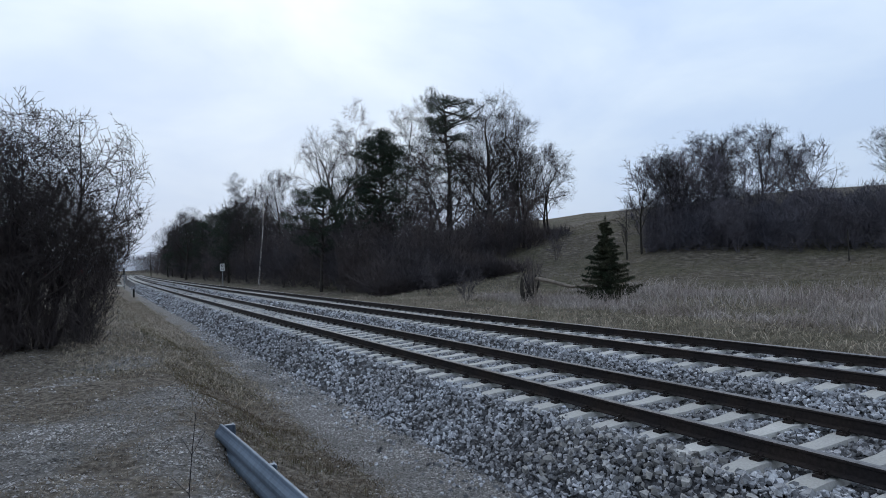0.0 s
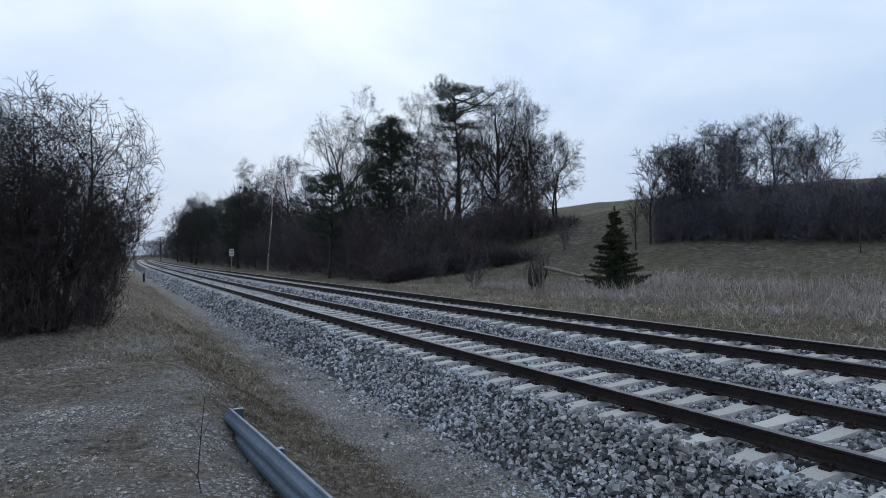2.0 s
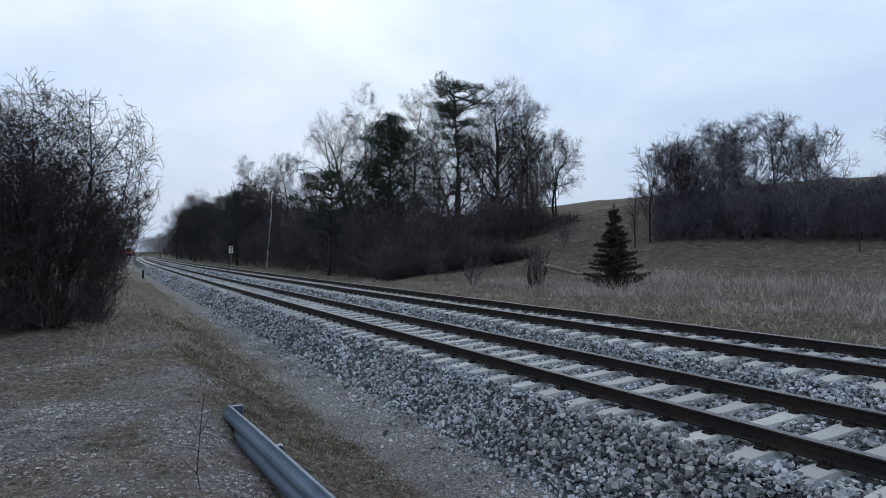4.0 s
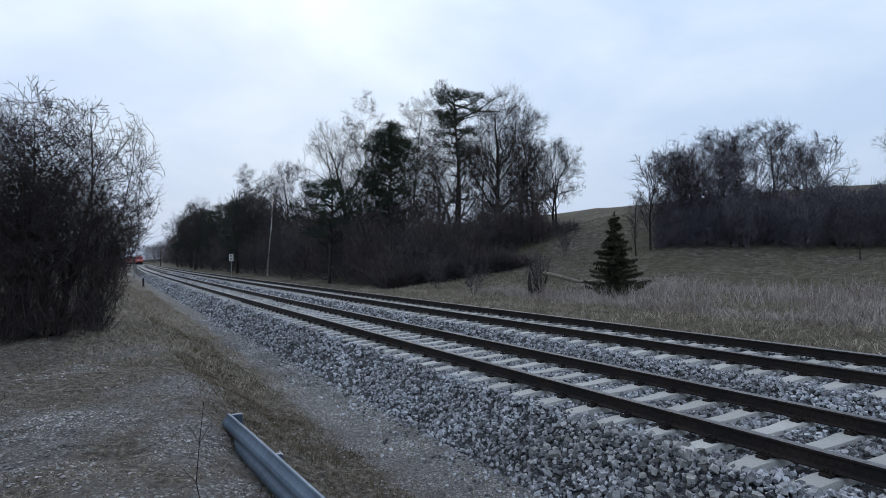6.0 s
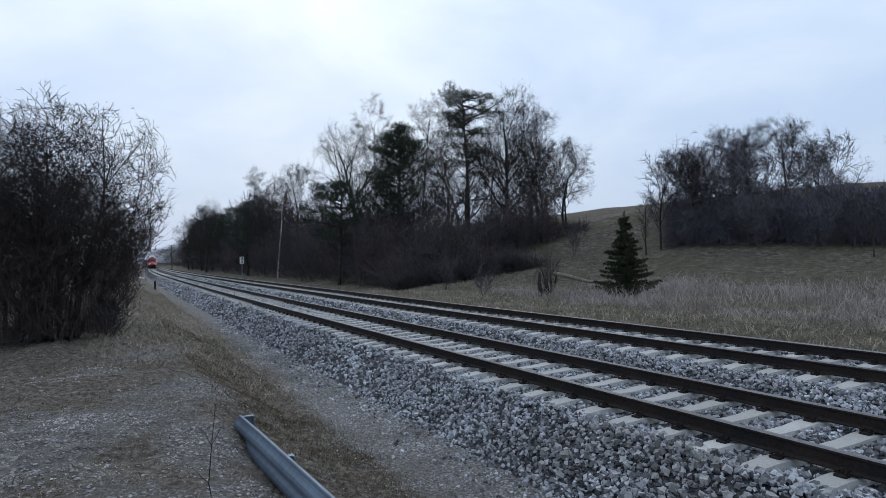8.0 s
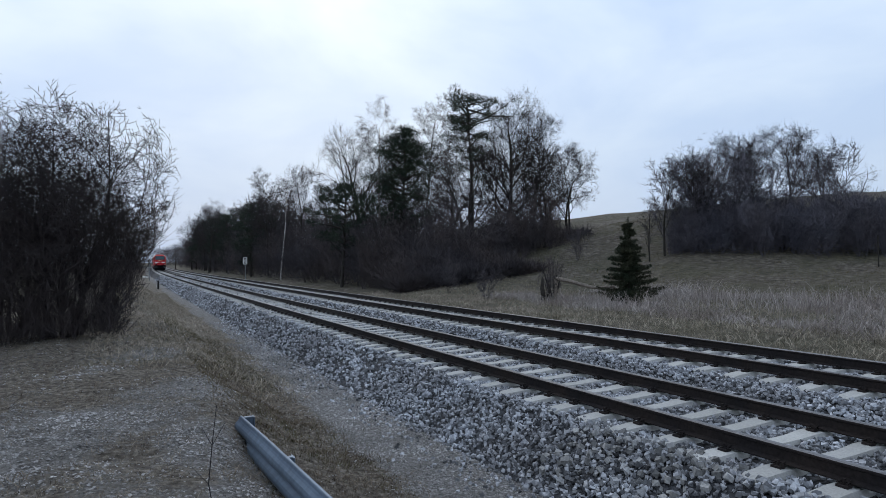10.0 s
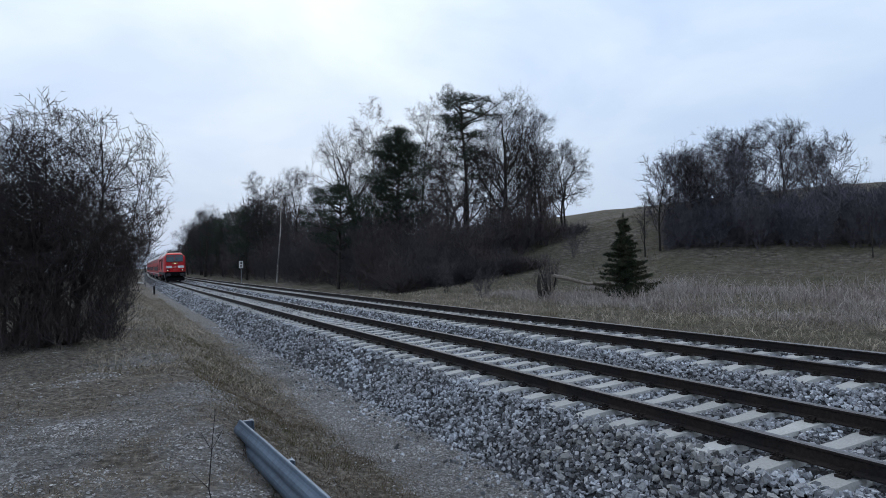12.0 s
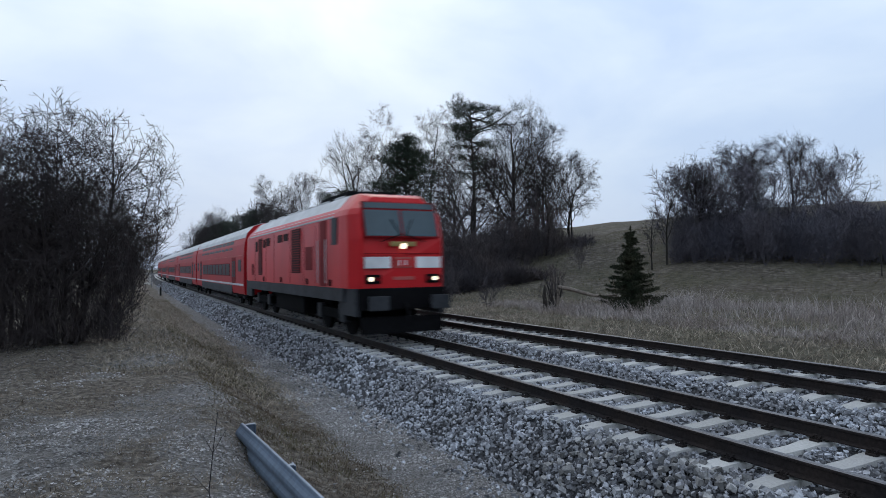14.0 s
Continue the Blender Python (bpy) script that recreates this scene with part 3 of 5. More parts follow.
def bare_tree(name, seed, height, girth, spec, bark="bark", twig="twig", stems=1, spread=0.0, sides=(6, 5, 3, 3, 3), foot=None, hull=None, fine=(1, 0.45, 0.011)):
    """A leafless tree: trunk with limbs, and a crown of twigs. Returns an Empty at its foot."""
    rng = np.random.default_rng(seed)
    t = new(name)
    runs = []
    foot = 0.25 * spread if foot is None else foot
    for s in range(stems):
        a = 2 * math.pi * (s + rng.uniform(0, 0.7)) / stems
        lean = spread * rng.uniform(0.35, 1.0)
        way = (math.cos(a) * lean, math.sin(a) * lean, 1)
        base = (math.cos(a) * foot * rng.uniform(0.2, 1.4), math.sin(a) * foot * rng.uniform(0.2, 1.4), -0.15)
        grow(rng, base, way, rng.uniform(0.78, 1.0) * height if stems > 1 else height * 0.93, girth * (rng.uniform(0.6, 1.0) if stems > 1 else 1), 0, spec, runs)
    k = height / max(p[2] for _, pts, _ in runs for p in pts)
    wood, twigs, ends, ways = [], [], [], []
    last = len(spec["count"]) - 1
    for lv, pts, rad in runs:
        pts = [q * k for q in pts]
        if hull:
            kept = clipped(pts, rad, hull, seed)
            if not kept:
                continue
            pts, rad = kept
        (wood if lv <= (0 if bark == "birch_bark" else 1) else twigs).append((pts, rad, sides[lv]))
        if lv == last:
            ends += [pts[-1], (pts[-1] + pts[0]) / 2]
            ways += [pts[-1] - pts[0]] * 2
    v, f = tubes(wood)
    mesh_ob("trunk", v, f, bark, t, smooth=True)
    v, f = tubes(twigs)
    if fine:
        v2, f2 = sprays(rng, ends, ways, *fine)
        f = f + [tuple(q) for q in (f2 + len(v))]
        v = np.concatenate([v, v2])
    mesh_ob("crown", v, f, twig, t)
    return t


def needle_clumps(rng, centres, radii, per, length, width, flat=0.55):
    """Flattened cushions of needle blades that point up and outwards."""
    c, r = np.repeat(np.asarray(centres), per, axis=0), np.repeat(np.asarray(radii), per)
    n = len(c)
    o = rng.normal(0, 1, (n, 3))
    o /= np.linalg.norm(o, axis=1, keepdims=True)
    base = c + o * (r * rng.uniform(0, 1, n) ** 0.45)[:, None] * [1, 1, flat]
    d = o + rng.normal(0, 0.6, (n, 3)) + [0, 0, 0.35]
    d /= np.linalg.norm(d, axis=1, keepdims=True)
    s = np.cross(d, rng.normal(0, 1, (n, 3)))
    s /= np.linalg.norm(s, axis=1, keepdims=True) + 1e-9
    ln, w = rng.uniform(0.6, 1.3, n)[:, None] * length, rng.uniform(0.6, 1.2, n)[:, None] * width
    return np.stack([base - s * w / 2, base + s * w / 2, base + d * ln], 1).reshape(-1, 3), np.arange(3 * n).reshape(-1, 3)


UMBRELLA = ((0.0, 0.25, 0.5, 0.72, 0.88, 1.0), (0.45, 0.5, 0.58, 0.82, 1.0, 0.6))
DOME = ((0.0, 0.2, 0.5, 0.75, 0.92, 1.0), (0.8, 1.0, 0.92, 0.72, 0.42, 0.18))


def pine(name, seed, height, girth, bare, half, shape, limbs, clump, per=230, bias=(0.0, 0.0), thin=0.0):
    """A pine: crooked limbs that carry cushions of needles, widest as the outline says. thin: share of low limbs left bare."""
    rng = np.random.default_rng(seed)
    t = new(name)
    trunk = [np.array([0.22 * math.sin(z * 0.3 + seed), 0.2 * math.cos(z * 0.27), z]) for z in np.linspace(-0.2, height * 0.97, 12)]
    wood, centres, radii = [(trunk, np.linspace(girth, 0.045, 12), 7)], [], []
    for i in range(limbs):
        f = ((i + rng.uniform(0.1, 0.9)) / limbs) ** 0.8
        z = height * (bare + (0.96 - bare) * f)
        a = i * 2.4 + rng.uniform(-0.6, 0.6)
        reach = half * float(np.interp(f, *shape)) * rng.uniform(0.55, 1.12) * (1 + bias[0] * math.cos(a - bias[1]))
        p0 = np.array([np.interp(z, [q[2] for q in trunk], [q[j] for q in trunk]) for j in range(3)])
        d = np.array([math.cos(a), math.sin(a), rng.uniform(0.0, 0.4)])
        pts = [p0]
        for j in range(5):
            d = d + rng.normal(0, 0.2, 3) + np.array([0, 0, 0.04])
            pts.append(pts[-1] + d / np.linalg.norm(d) * reach / 5)
        wood.append((pts, np.linspace(0.05 + 0.012 * reach, 0.012, 6), 5))
        if f < 0.5 and rng.uniform(0, 1) < thin:
            continue
        for s in ((1.0, 0.72, 0.45) if reach > 1.3 else (1.0, 0.55)):
            q = pts[min(5, round(s * 5))]
            off = rng.normal(0, 1, 3) * np.array([0.3, 0.3, 0.12]) * clump
            wood.append(([q, q + off], [0.02, 0.008], 3))
            centres.append(q + off)
            radii.append(clump * rng.uniform(0.55, 1.15) * (0.75 + 0.25 * s))
    for _ in range(4):
        centres.append(trunk[-1] + rng.normal(0, 0.4, 3) * np.array([1, 1, 0.4]))
        radii.append(clump * 0.8)
    v, fc = tubes(wood)
    mesh_ob("trunk", v, fc, "bark", t, smooth=True)
    v, fc = needle_clumps(rng, centres, radii, per, 0.24, 0.05)
    mesh_ob("crown", v, fc, "needle", t)
    return t


def spruce(name, seed, height, girth, wide=0.30, whorls=15):
    """A young spruce: whorls of boughs with side shoots, open enough to tell the tiers apart, and a thin leader."""
    rng = np.random.default_rng(seed)
    t = new(name)
    wood = [([np.array([0, 0, z]) for z in np.linspace(-0.15, height, 8)], np.linspace(girth, 0.01, 8), 7)]
    centres, reach = [], []
    for w in range(whorls):
        f = (w + rng.uniform(0, 0.5)) / whorls
        turn = rng.uniform(0, 6.28)
        for b in range(7 if f < 0.7 else 5):
            a = turn + b * 2 * math.pi / (7 if f < 0.7 else 5) + rng.uniform(-0.35, 0.35)
            z = height * (0.06 + 0.88 * f + rng.uniform(-0.03, 0.03))
            ln = height * wide * (1 - f) ** 0.95 * rng.uniform(0.62, 1.18) + 0.10
            out, side = np.array([math.cos(a), math.sin(a), 0]), np.array([-math.sin(a), math.cos(a), 0])
            at = lambda s: out * ln * s + np.array([0, 0, z + ln * (0.42 * s - 0.62 * s * s + 0.36 * s ** 3)])
            wood.append(([at(q) for q in (0, 0.35, 0.7, 1.0)], np.linspace(0.018, 0.005, 4), 3))
            for s in np.arange(0.12, 1.01, 0.085 / max(0.35, ln) + 0.05):
                p = at(s)
                centres.append(p)
                reach.append(0.05)
                for sg in (-1, 1):
                    shoot = 0.42 * ln * (1.05 - s) * rng.uniform(0.5, 1.1)
                    e = p + (side * sg * 0.85 + out * 0.5) * shoot + np.array([0, 0, -0.18 * shoot])
                    wood.append(([p, e], [0.006, 0.003], 3))
                    for k in (0.4, 0.75, 1.0):
                        centres.append(p + (e - p) * k)
                        reach.append(0.045)
    for z in np.arange(height * 0.9, height * 1.0, 0.05):
        centres.append(np.array([0, 0, z]))
        reach.append(0.035)
    v, fc = tubes(wood)
    mesh_ob("trunk", v, fc, "bark", t)
    v, fc = needle_clumps(rng, centres, reach, 8, 0.11, 0.024, 0.9)
    mesh_ob("crown", v, fc, "spruce_needle", t)
    return t


def twig_mass(rng, spots, tops, length, width, rise=0.6):
    """Loose twigs filling the room between the ground spots and the heights above them."""
    spots = np.asarray(spots)
    n = len(spots)
    base = spots + np.stack([np.zeros(n), np.zeros(n), np.asarray(tops) * rng.uniform(0, 1, n) ** 0.85], 1)
    d = rng.normal(0, 1, (n, 3)) * [0.55, 0.55, 0.4] + [0, 0, rise]
    d /= np.linalg.norm(d, axis=1, keepdims=True)
    s = np.cross(d, rng.normal(0, 1, (n, 3)))
    s /= np.linalg.norm(s, axis=1, keepdims=True) + 1e-9
    ln = rng.uniform(0.4, 1.3, n)[:, None] * length
    w = rng.uniform(0.5, 1.2, n)[:, None] * width
    mid = base + d * ln * 0.5 + rng.normal(0, 0.08, (n, 3)) * ln
    end = base + d * ln
    end[:, 2] = np.maximum(end[:, 2], spots[:, 2])
    v = np.stack([base - s * w / 2, base + s * w / 2, mid + s * w * 0.4, mid - s * w * 0.4, end], 1).reshape(-1, 3)
    k = np.arange(n)[:, None] * 5
    return v, [tuple(q) for q in (k + [0, 1, 2, 3])] + [tuple(q) for q in (k + [3, 2, 4])]


def put(t, x, y, turn=0.0, scale=1.0, sink=0.05):
    m = pose(x, y, ground_z(x, y) - sink, 0, 0, turn)
    t.matrix_basis = m
    t.scale = (scale, scale, scale)
    return t


def put_copy(t, x, y, turn, scale=1.0, flat=1.0):
    c = copy_thing(t, pose(x, y, ground_z(x, y) - 0.05, 0, 0, turn))
    c.scale = (scale, scale, scale * flat)
    return c


def plant_all():
    # trees of the grove and along the line: x, y, height
    L_bare = "tall leafless broadleaf tree with a fine grey-brown crown"
    birch = bare_tree("birch_tree", 3, 16.8, 0.17, BIRCH, "birch_bark", "twig_pale")
    tagged(put(birch, 22.9, 58.0), "tall bare birch with hanging twigs in the grove", "tree", "grove trees")
    tagged(put(bare_tree("birch_tree", 5, 16.2, 0.15, BIRCH, "bark", "twig_pale"), 26.0, 54.1), "slender bare birch standing behind the pine", "tree", "grove trees")
    tagged(put(pine("pine_tree", 13, 14.7, 0.20, 0.45, 3.9, UMBRELLA, 40, 0.7, 120, (0.3, -0.5), 0.65), 27.8, 48.6), "tall dark pine with a bare trunk and clumped needles", "tree", "grove trees")
    tagged(put(pine("pine_tree", 17, 12.6, 0.2, 0.22, 3.3, DOME, 66, 0.85, 140), 21.7, 49.6), "dense dark green pine in the grove", "tree", "grove trees")
    oak = bare_tree("oak_tree", 7, 16.4, 0.26, dict(BROAD, count=[1, 16, 9, 6, 4]), hull=(4.6, 9.2, 5.6))
    tagged(put(oak, 31.7, 48.8), "wide-crowned leafless oak at the grove's edge", "tree", "grove trees")
    b1 = tagged(put(bare_tree("bare_tree", 8, 13.2, 0.17, dict(BROAD, count=[1, 15, 9, 6, 4]), hull=(3.4, 7.4, 4.7)), 35.9, 48.8), L_bare, "tree", "grove trees")
    b2 = tagged(put(bare_tree("bare_tree", 9, 11.1, 0.2, GNARL), 24.6, 46.9), "crooked dark leafless tree with heavy limbs", "tree", "grove trees")
    slim = tagged(put(bare_tree("bare_tree", 10, 7.0, 0.10, SLIM), 35.1, 33.3), "slim leafless young tree on the slope", "tree", "slope trees")
    for t, x, y, h, base, turn in ((b1, 39.2, 49.3, 8.8, 12.0, 70), (b1, 29.0, 46.8, 9.3, 12.0, 200), (oak, 33.2, 50.1, 13.0, 14.7, 140), (oak, 20.1, 55.0, 14.0, 14.7, 250), (b1, 19.1, 62.4, 9.2, 12.0, 310),
                                   (b1, 21.1, 79.5, 13.0, 12.0, 30), (oak, 16.9, 138.5, 15.2, 14.7, 20), (b1, 18.6, 161.4, 15.3, 12.0, 100), (oak, 19.1, 195.2, 14.1, 14.7, 300),
                                   (b1, 24.0, 262.1, 10.5, 12.0, 160), (b1, 22.5, 110.0, 12.5, 12.0, 260),
                                   (b2, 28.5, 51.5, 11.5, 11.1, 90), (b1, 23.5, 52.5, 12.0, 12.0, 15), (oak, 36.8, 52.0, 10.5, 14.7, 75), (b1, 33.5, 45.6, 9.0, 12.0, 120), (b2, 37.6, 47.4, 8.0, 11.1, 220),
                                   (b1, 30.4, 53.0, 13.5, 12.0, 280), (oak, 20.0, 92.0, 12.0, 14.7, 190), (oak, 19.5, 150.0, 14.0, 14.7, 60), (b1, 20.5, 175.0, 13.0, 12.0, 340), (oak, 24.5, 225.0, 13.0, 14.7, 10)):
        tagged(put_copy(t, x, y, turn, h / base), L_bare, "tree", "grove trees")
    tagged(put(bare_tree("birch_tree", 6, 14.6, 0.13, BIRCH, "bark", "twig"), 17.9, 85.8), "bare birch with a rounded crown beside the line", "tree", "line trees")
    tagged(put(bare_tree("birch_tree", 27, 12.9, 0.11, dict(BIRCH, count=[1, 18, 6, 4, 3], bend=[0.05, 0.12, 0.16, 0.2, 0.2]), "birch_bark", "twig_pale"), 16.6, 73.0), "white-trunked birch standing before the thicket", "tree", "line trees")
    con = tagged(put(pine("conifer_tree", 23, 10.3, 0.16, 0.08, 2.4, DOME, 40, 0.85, 100), 16.6, 90.0), "dark conifer among bare trees", "tree", "line trees")
    for x, y, h, a in ((18.7, 106.0, 10.6, 90), (20.5, 117.0, 11.5, 200), (18.2, 124.0, 11.0, 310), (21.0, 133.0, 12.5, 10), (18.6, 143.0, 11.5, 120), (20.6, 152.0, 13.0, 45), (18.9, 163.0, 12.5, 260), (21.5, 172.0, 13.5, 150), (19.6, 186.0, 12.5, 20), (21.8, 99.0, 10.5, 75), (22.0, 205.0, 12.0, 100)):
        tagged(put_copy(con, x, y, a, h / 10.3), "dark conifer among bare trees", "tree", "line trees")
    tagged(put(pine("pine_tree", 31, 8.3, 0.14, 0.25, 3.4, DOME, 30, 0.6, 120, (0.3, 2.6)), 15.9, 48.2), "low spreading pine above the brushwood", "tree", "grove trees")
    # slope on the meadow side
    gn = tagged(put(bare_tree("bare_tree", 14, 10.6, 0.2, GNARL, hull=(3.7, 5.4, 4.3)), 40.2, 32.9), "gnarled leafless tree above the hedge", "tree", "slope trees")
    sm = tagged(put(bare_tree("bare_tree", 15, 10.0, 0.13, dict(BROAD, count=[1, 14, 8, 6, 4], ratio=[1, 0.64, 0.5, 0.5, 0.6], angle=[0, 42, 40, 40, 38]), hull=(3.6, 4.4, 3.7)), 48.6, 32.9), "leafless tree with a fan of fine branches above the hedge", "tree", "slope trees")
    tagged(put_copy(slim, 33.4, 33.1, 120, 4.9 / 7.0), "small slim leafless tree on the slope", "tree", "slope trees")
    for t, x, y, h, base, turn in ((sm, 38.0, 32.9, 6.4, 7.4, 50), (sm, 44.4, 32.9, 6.2, 7.4, 110), (sm, 52.1, 32.1, 5.4, 7.4, 190), (gn, 54.2, 31.0, 4.6, 8.6, 70), (sm, 55.9, 26.4, 6.2, 7.4, 280), (sm, 46.5, 36.0, 7.0, 7.4, 330)):
        tagged(put_copy(t, x, y, turn, h / base), "leafless tree above the hedge on the slope", "tree", "slope trees")
    # young spruce by the reeds
    tagged(put(spruce("spruce_tree", 41, 4.1, 0.06, 0.34, 21), 21.0, 22.1), "young dark green spruce beside the reeds", "tree")
    # thorn bushes on the verge
    SH = dict(BROAD, count=[1, 9, 8, 5, 2], steps=[9, 7, 5, 4, 2], bend=[0.10, 0.14, 0.15, 0.15, 0.15], lift=[-0.02, -0.02, -0.02, 0.0, 0.0], angle=[0, 42, 46, 48, 46], ratio=[1, 0.48, 0.5, 0.55, 0.6], thin=0.005, thick=0.6)
    SH["from"] = [0.22, 0.15, 0.12, 0.1]
    lab = "large tangled leafless thorn bush on the verge"
    tb = tagged(put(bare_tree("thorn_bush", 57, 6.2, 0.075, SH, "twig", "twig", 16, 0.9, (6, 4, 3, 3, 3), 0.3, (2.7, 2.9, 3.1), None), -1.2, 17.7), lab, "bush", "verge bushes")
    rng2 = np.random.default_rng(77)
    for _ in range(9):
        a, r = rng2.uniform(0, 6.28), rng2.uniform(0.2, 1.9)
        p = np.array([math.cos(a) * r, math.sin(a) * r, 4.9 - 0.32 * r * r])
        d = np.array([math.cos(a) * 0.6, math.sin(a) * 0.6, 0.6])
        run, shoots = [p], []
        for i in range(5):
            d = d + rng2.normal(0, 0.3, 3)
            run.append(run[-1] + d / np.linalg.norm(d) * rng2.uniform(0.14, 0.28))
        shoots.append((run, np.linspace(0.009, 0.003, 6), 3))
        for q in (1, 2, 3, 4):
            e = rng2.normal(0, 0.5, 3) + d * 0.6
            shoots.append(([run[q], run[q] + e / np.linalg.norm(e) * rng2.uniform(0.15, 0.4)], [0.0045, 0.002], 3))
        v, f = tubes(shoots)
        mesh_ob("long_shoot", v, f, "twig", tb)
    for x, y, a, k in ((-2.4, 18.3, 150, 1.02), (-3.7, 17.7, 80, 0.99), (-6.2, 18.4, 300, 0.94)):
        tagged(put_copy(tb, x, y, a, k), lab, "bush", "verge bushes")
    # shrubs of the thicket
    TH = dict(BROAD, count=[1, 6, 5, 3], steps=[5, 3, 2, 1], bend=[0.1, 0.18, 0.2, 0.2], lift=[0.04, 0.10, 0.06, 0.03], angle=[0, 32, 38, 40], ratio=[1, 0.42, 0.45, 0.5], thin=0.013, thick=0.5)
    TH["from"] = [0.1, 0.12, 0.1, 0.1]
    kinds = [bare_tree("shrub", 60 + i, 6.0, 0.035, TH, "brush", "brush", 6, 0.42, (4, 3, 3, 3), fine=(2, 0.6, 0.013)) for i in range(4)]
    rng = random.Random(5)
    spots = []
    for row, u0 in enumerate((16.6, 18.8, 21.6, 25.0)):
        y = 37 + row * 3
        while y < 300:
            low = 0.5 if y < 41 else 1.0
            spots.append((u0 + rng.uniform(-0.9, 0.9) + line_x(y), y + rng.uniform(-1, 1), rng.uniform(0.7, 1.2) * low * (0.78, 1.0, 1.15, 1.2)[row]))
            y += 3.4 + row * 0.8 + max(0, y - 70) * 0.075
    for i in range(13):
        spots.append((26 + i * 0.8 + rng.uniform(-0.6, 0.6), 44 + rng.uniform(-2.5, 3) + i * 0.25, rng.uniform(0.6, 1.0)))
    hedge = []
    for x, y in ((38.2, 33.2), (39.6, 31.8), (41.0, 33.6), (42.5, 31.0), (40.2, 35.0), (43.6, 33.5), (45.5, 31.0), (37.2, 34.0), (47.5, 29.0)):
        hedge.append((x, y, rng.uniform(0.95, 1.3)))
    for row in range(3):
        for i in range(13):
            hedge.append((36 + i * 0.85 + row * 1.3 + rng.uniform(-0.6, 0.6), 33.0 - i * 1.1 + row * 1.2 + rng.uniform(-0.6, 0.6), rng.uniform(0.42, 0.68)))
    for x, y, s in spots:
        tagged(put_copy(rng.choice(kinds), x, y, rng.uniform(0, 360), s), "dark leafless shrub of the thicket beside the line", "shrub", "thicket shrubs")
    # hedge shrubs wear the twig colour that carries the haze
    hedge_kinds = [bare_tree("shrub", 80 + i, 6.0, 0.035, TH, "hedge_haze_twig", "hedge_haze_twig", 6, 0.42, (4, 3, 3, 3), fine=(2, 0.6, 0.013)) for i in range(2)]
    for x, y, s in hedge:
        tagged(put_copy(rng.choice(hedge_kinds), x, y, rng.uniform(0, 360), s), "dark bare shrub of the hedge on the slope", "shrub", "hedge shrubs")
    for x, y, s in ((16.6, 27.6, 0.34), (20.6, 27.5, 0.40), (17.6, 33.5, 0.36), (31.0, 38.0, 0.4)):
        tagged(put_copy(rng.choice(kinds), x, y, rng.uniform(0, 360), s), "low bare sapling in the meadow", "shrub", "saplings")
    for k in kinds + hedge_kinds:
        for o in list(k.children):
            bpy.data.objects.remove(o)
        bpy.data.objects.remove(k)


plant_all()


def blades(name, spots, material, label, category, rng, height, width, lean=0.35, bent=True):
    """Grass as narrow bent blades, one mesh."""
    spots = np.asarray(spots)
    n = len(spots)
    h = height * rng.uniform(0.5, 1.25, n)[:, None]
    w = width * rng.uniform(0.7, 1.3, n)[:, None]
    a = rng.uniform(0, 2 * math.pi, n)
    side = np.stack([np.cos(a), np.sin(a), np.zeros(n)], 1)
    b = rng.uniform(0, 2 * math.pi, n)
    tip = np.stack([np.cos(b), np.sin(b), np.zeros(n)], 1) * rng.uniform(0, 1, n)[:, None] * lean
    mid = spots + (tip * 0.35 + [0, 0, 0.6]) * h
    top = spots + (tip + [0, 0, 1.0]) * h
    v = np.stack([spots - side * w / 2, spots + side * w / 2, mid + side * w * 0.4, mid - side * w * 0.4, top], 1).reshape(-1, 3)
    k = np.arange(n)[:, None] * 5
    f = [tuple(q) for q in (k + [0, 1, 2, 3])] + [tuple(q) for q in (k + [3, 2, 4])]
    return tagged(mesh_ob(name, v, f, material), label, category, kind="stuff")


def scatter(rng, n, x0, x1, y0, y1, keep=None):
    out = []
    while len(out) < n:
        x, y = rng.uniform(x0, x1), rng.uniform(y0, y1)
        if keep is None or keep(x, y):
            out.append((x + line_x(y), y, ground_z(x + line_x(y), y) - 0.01))
    return out


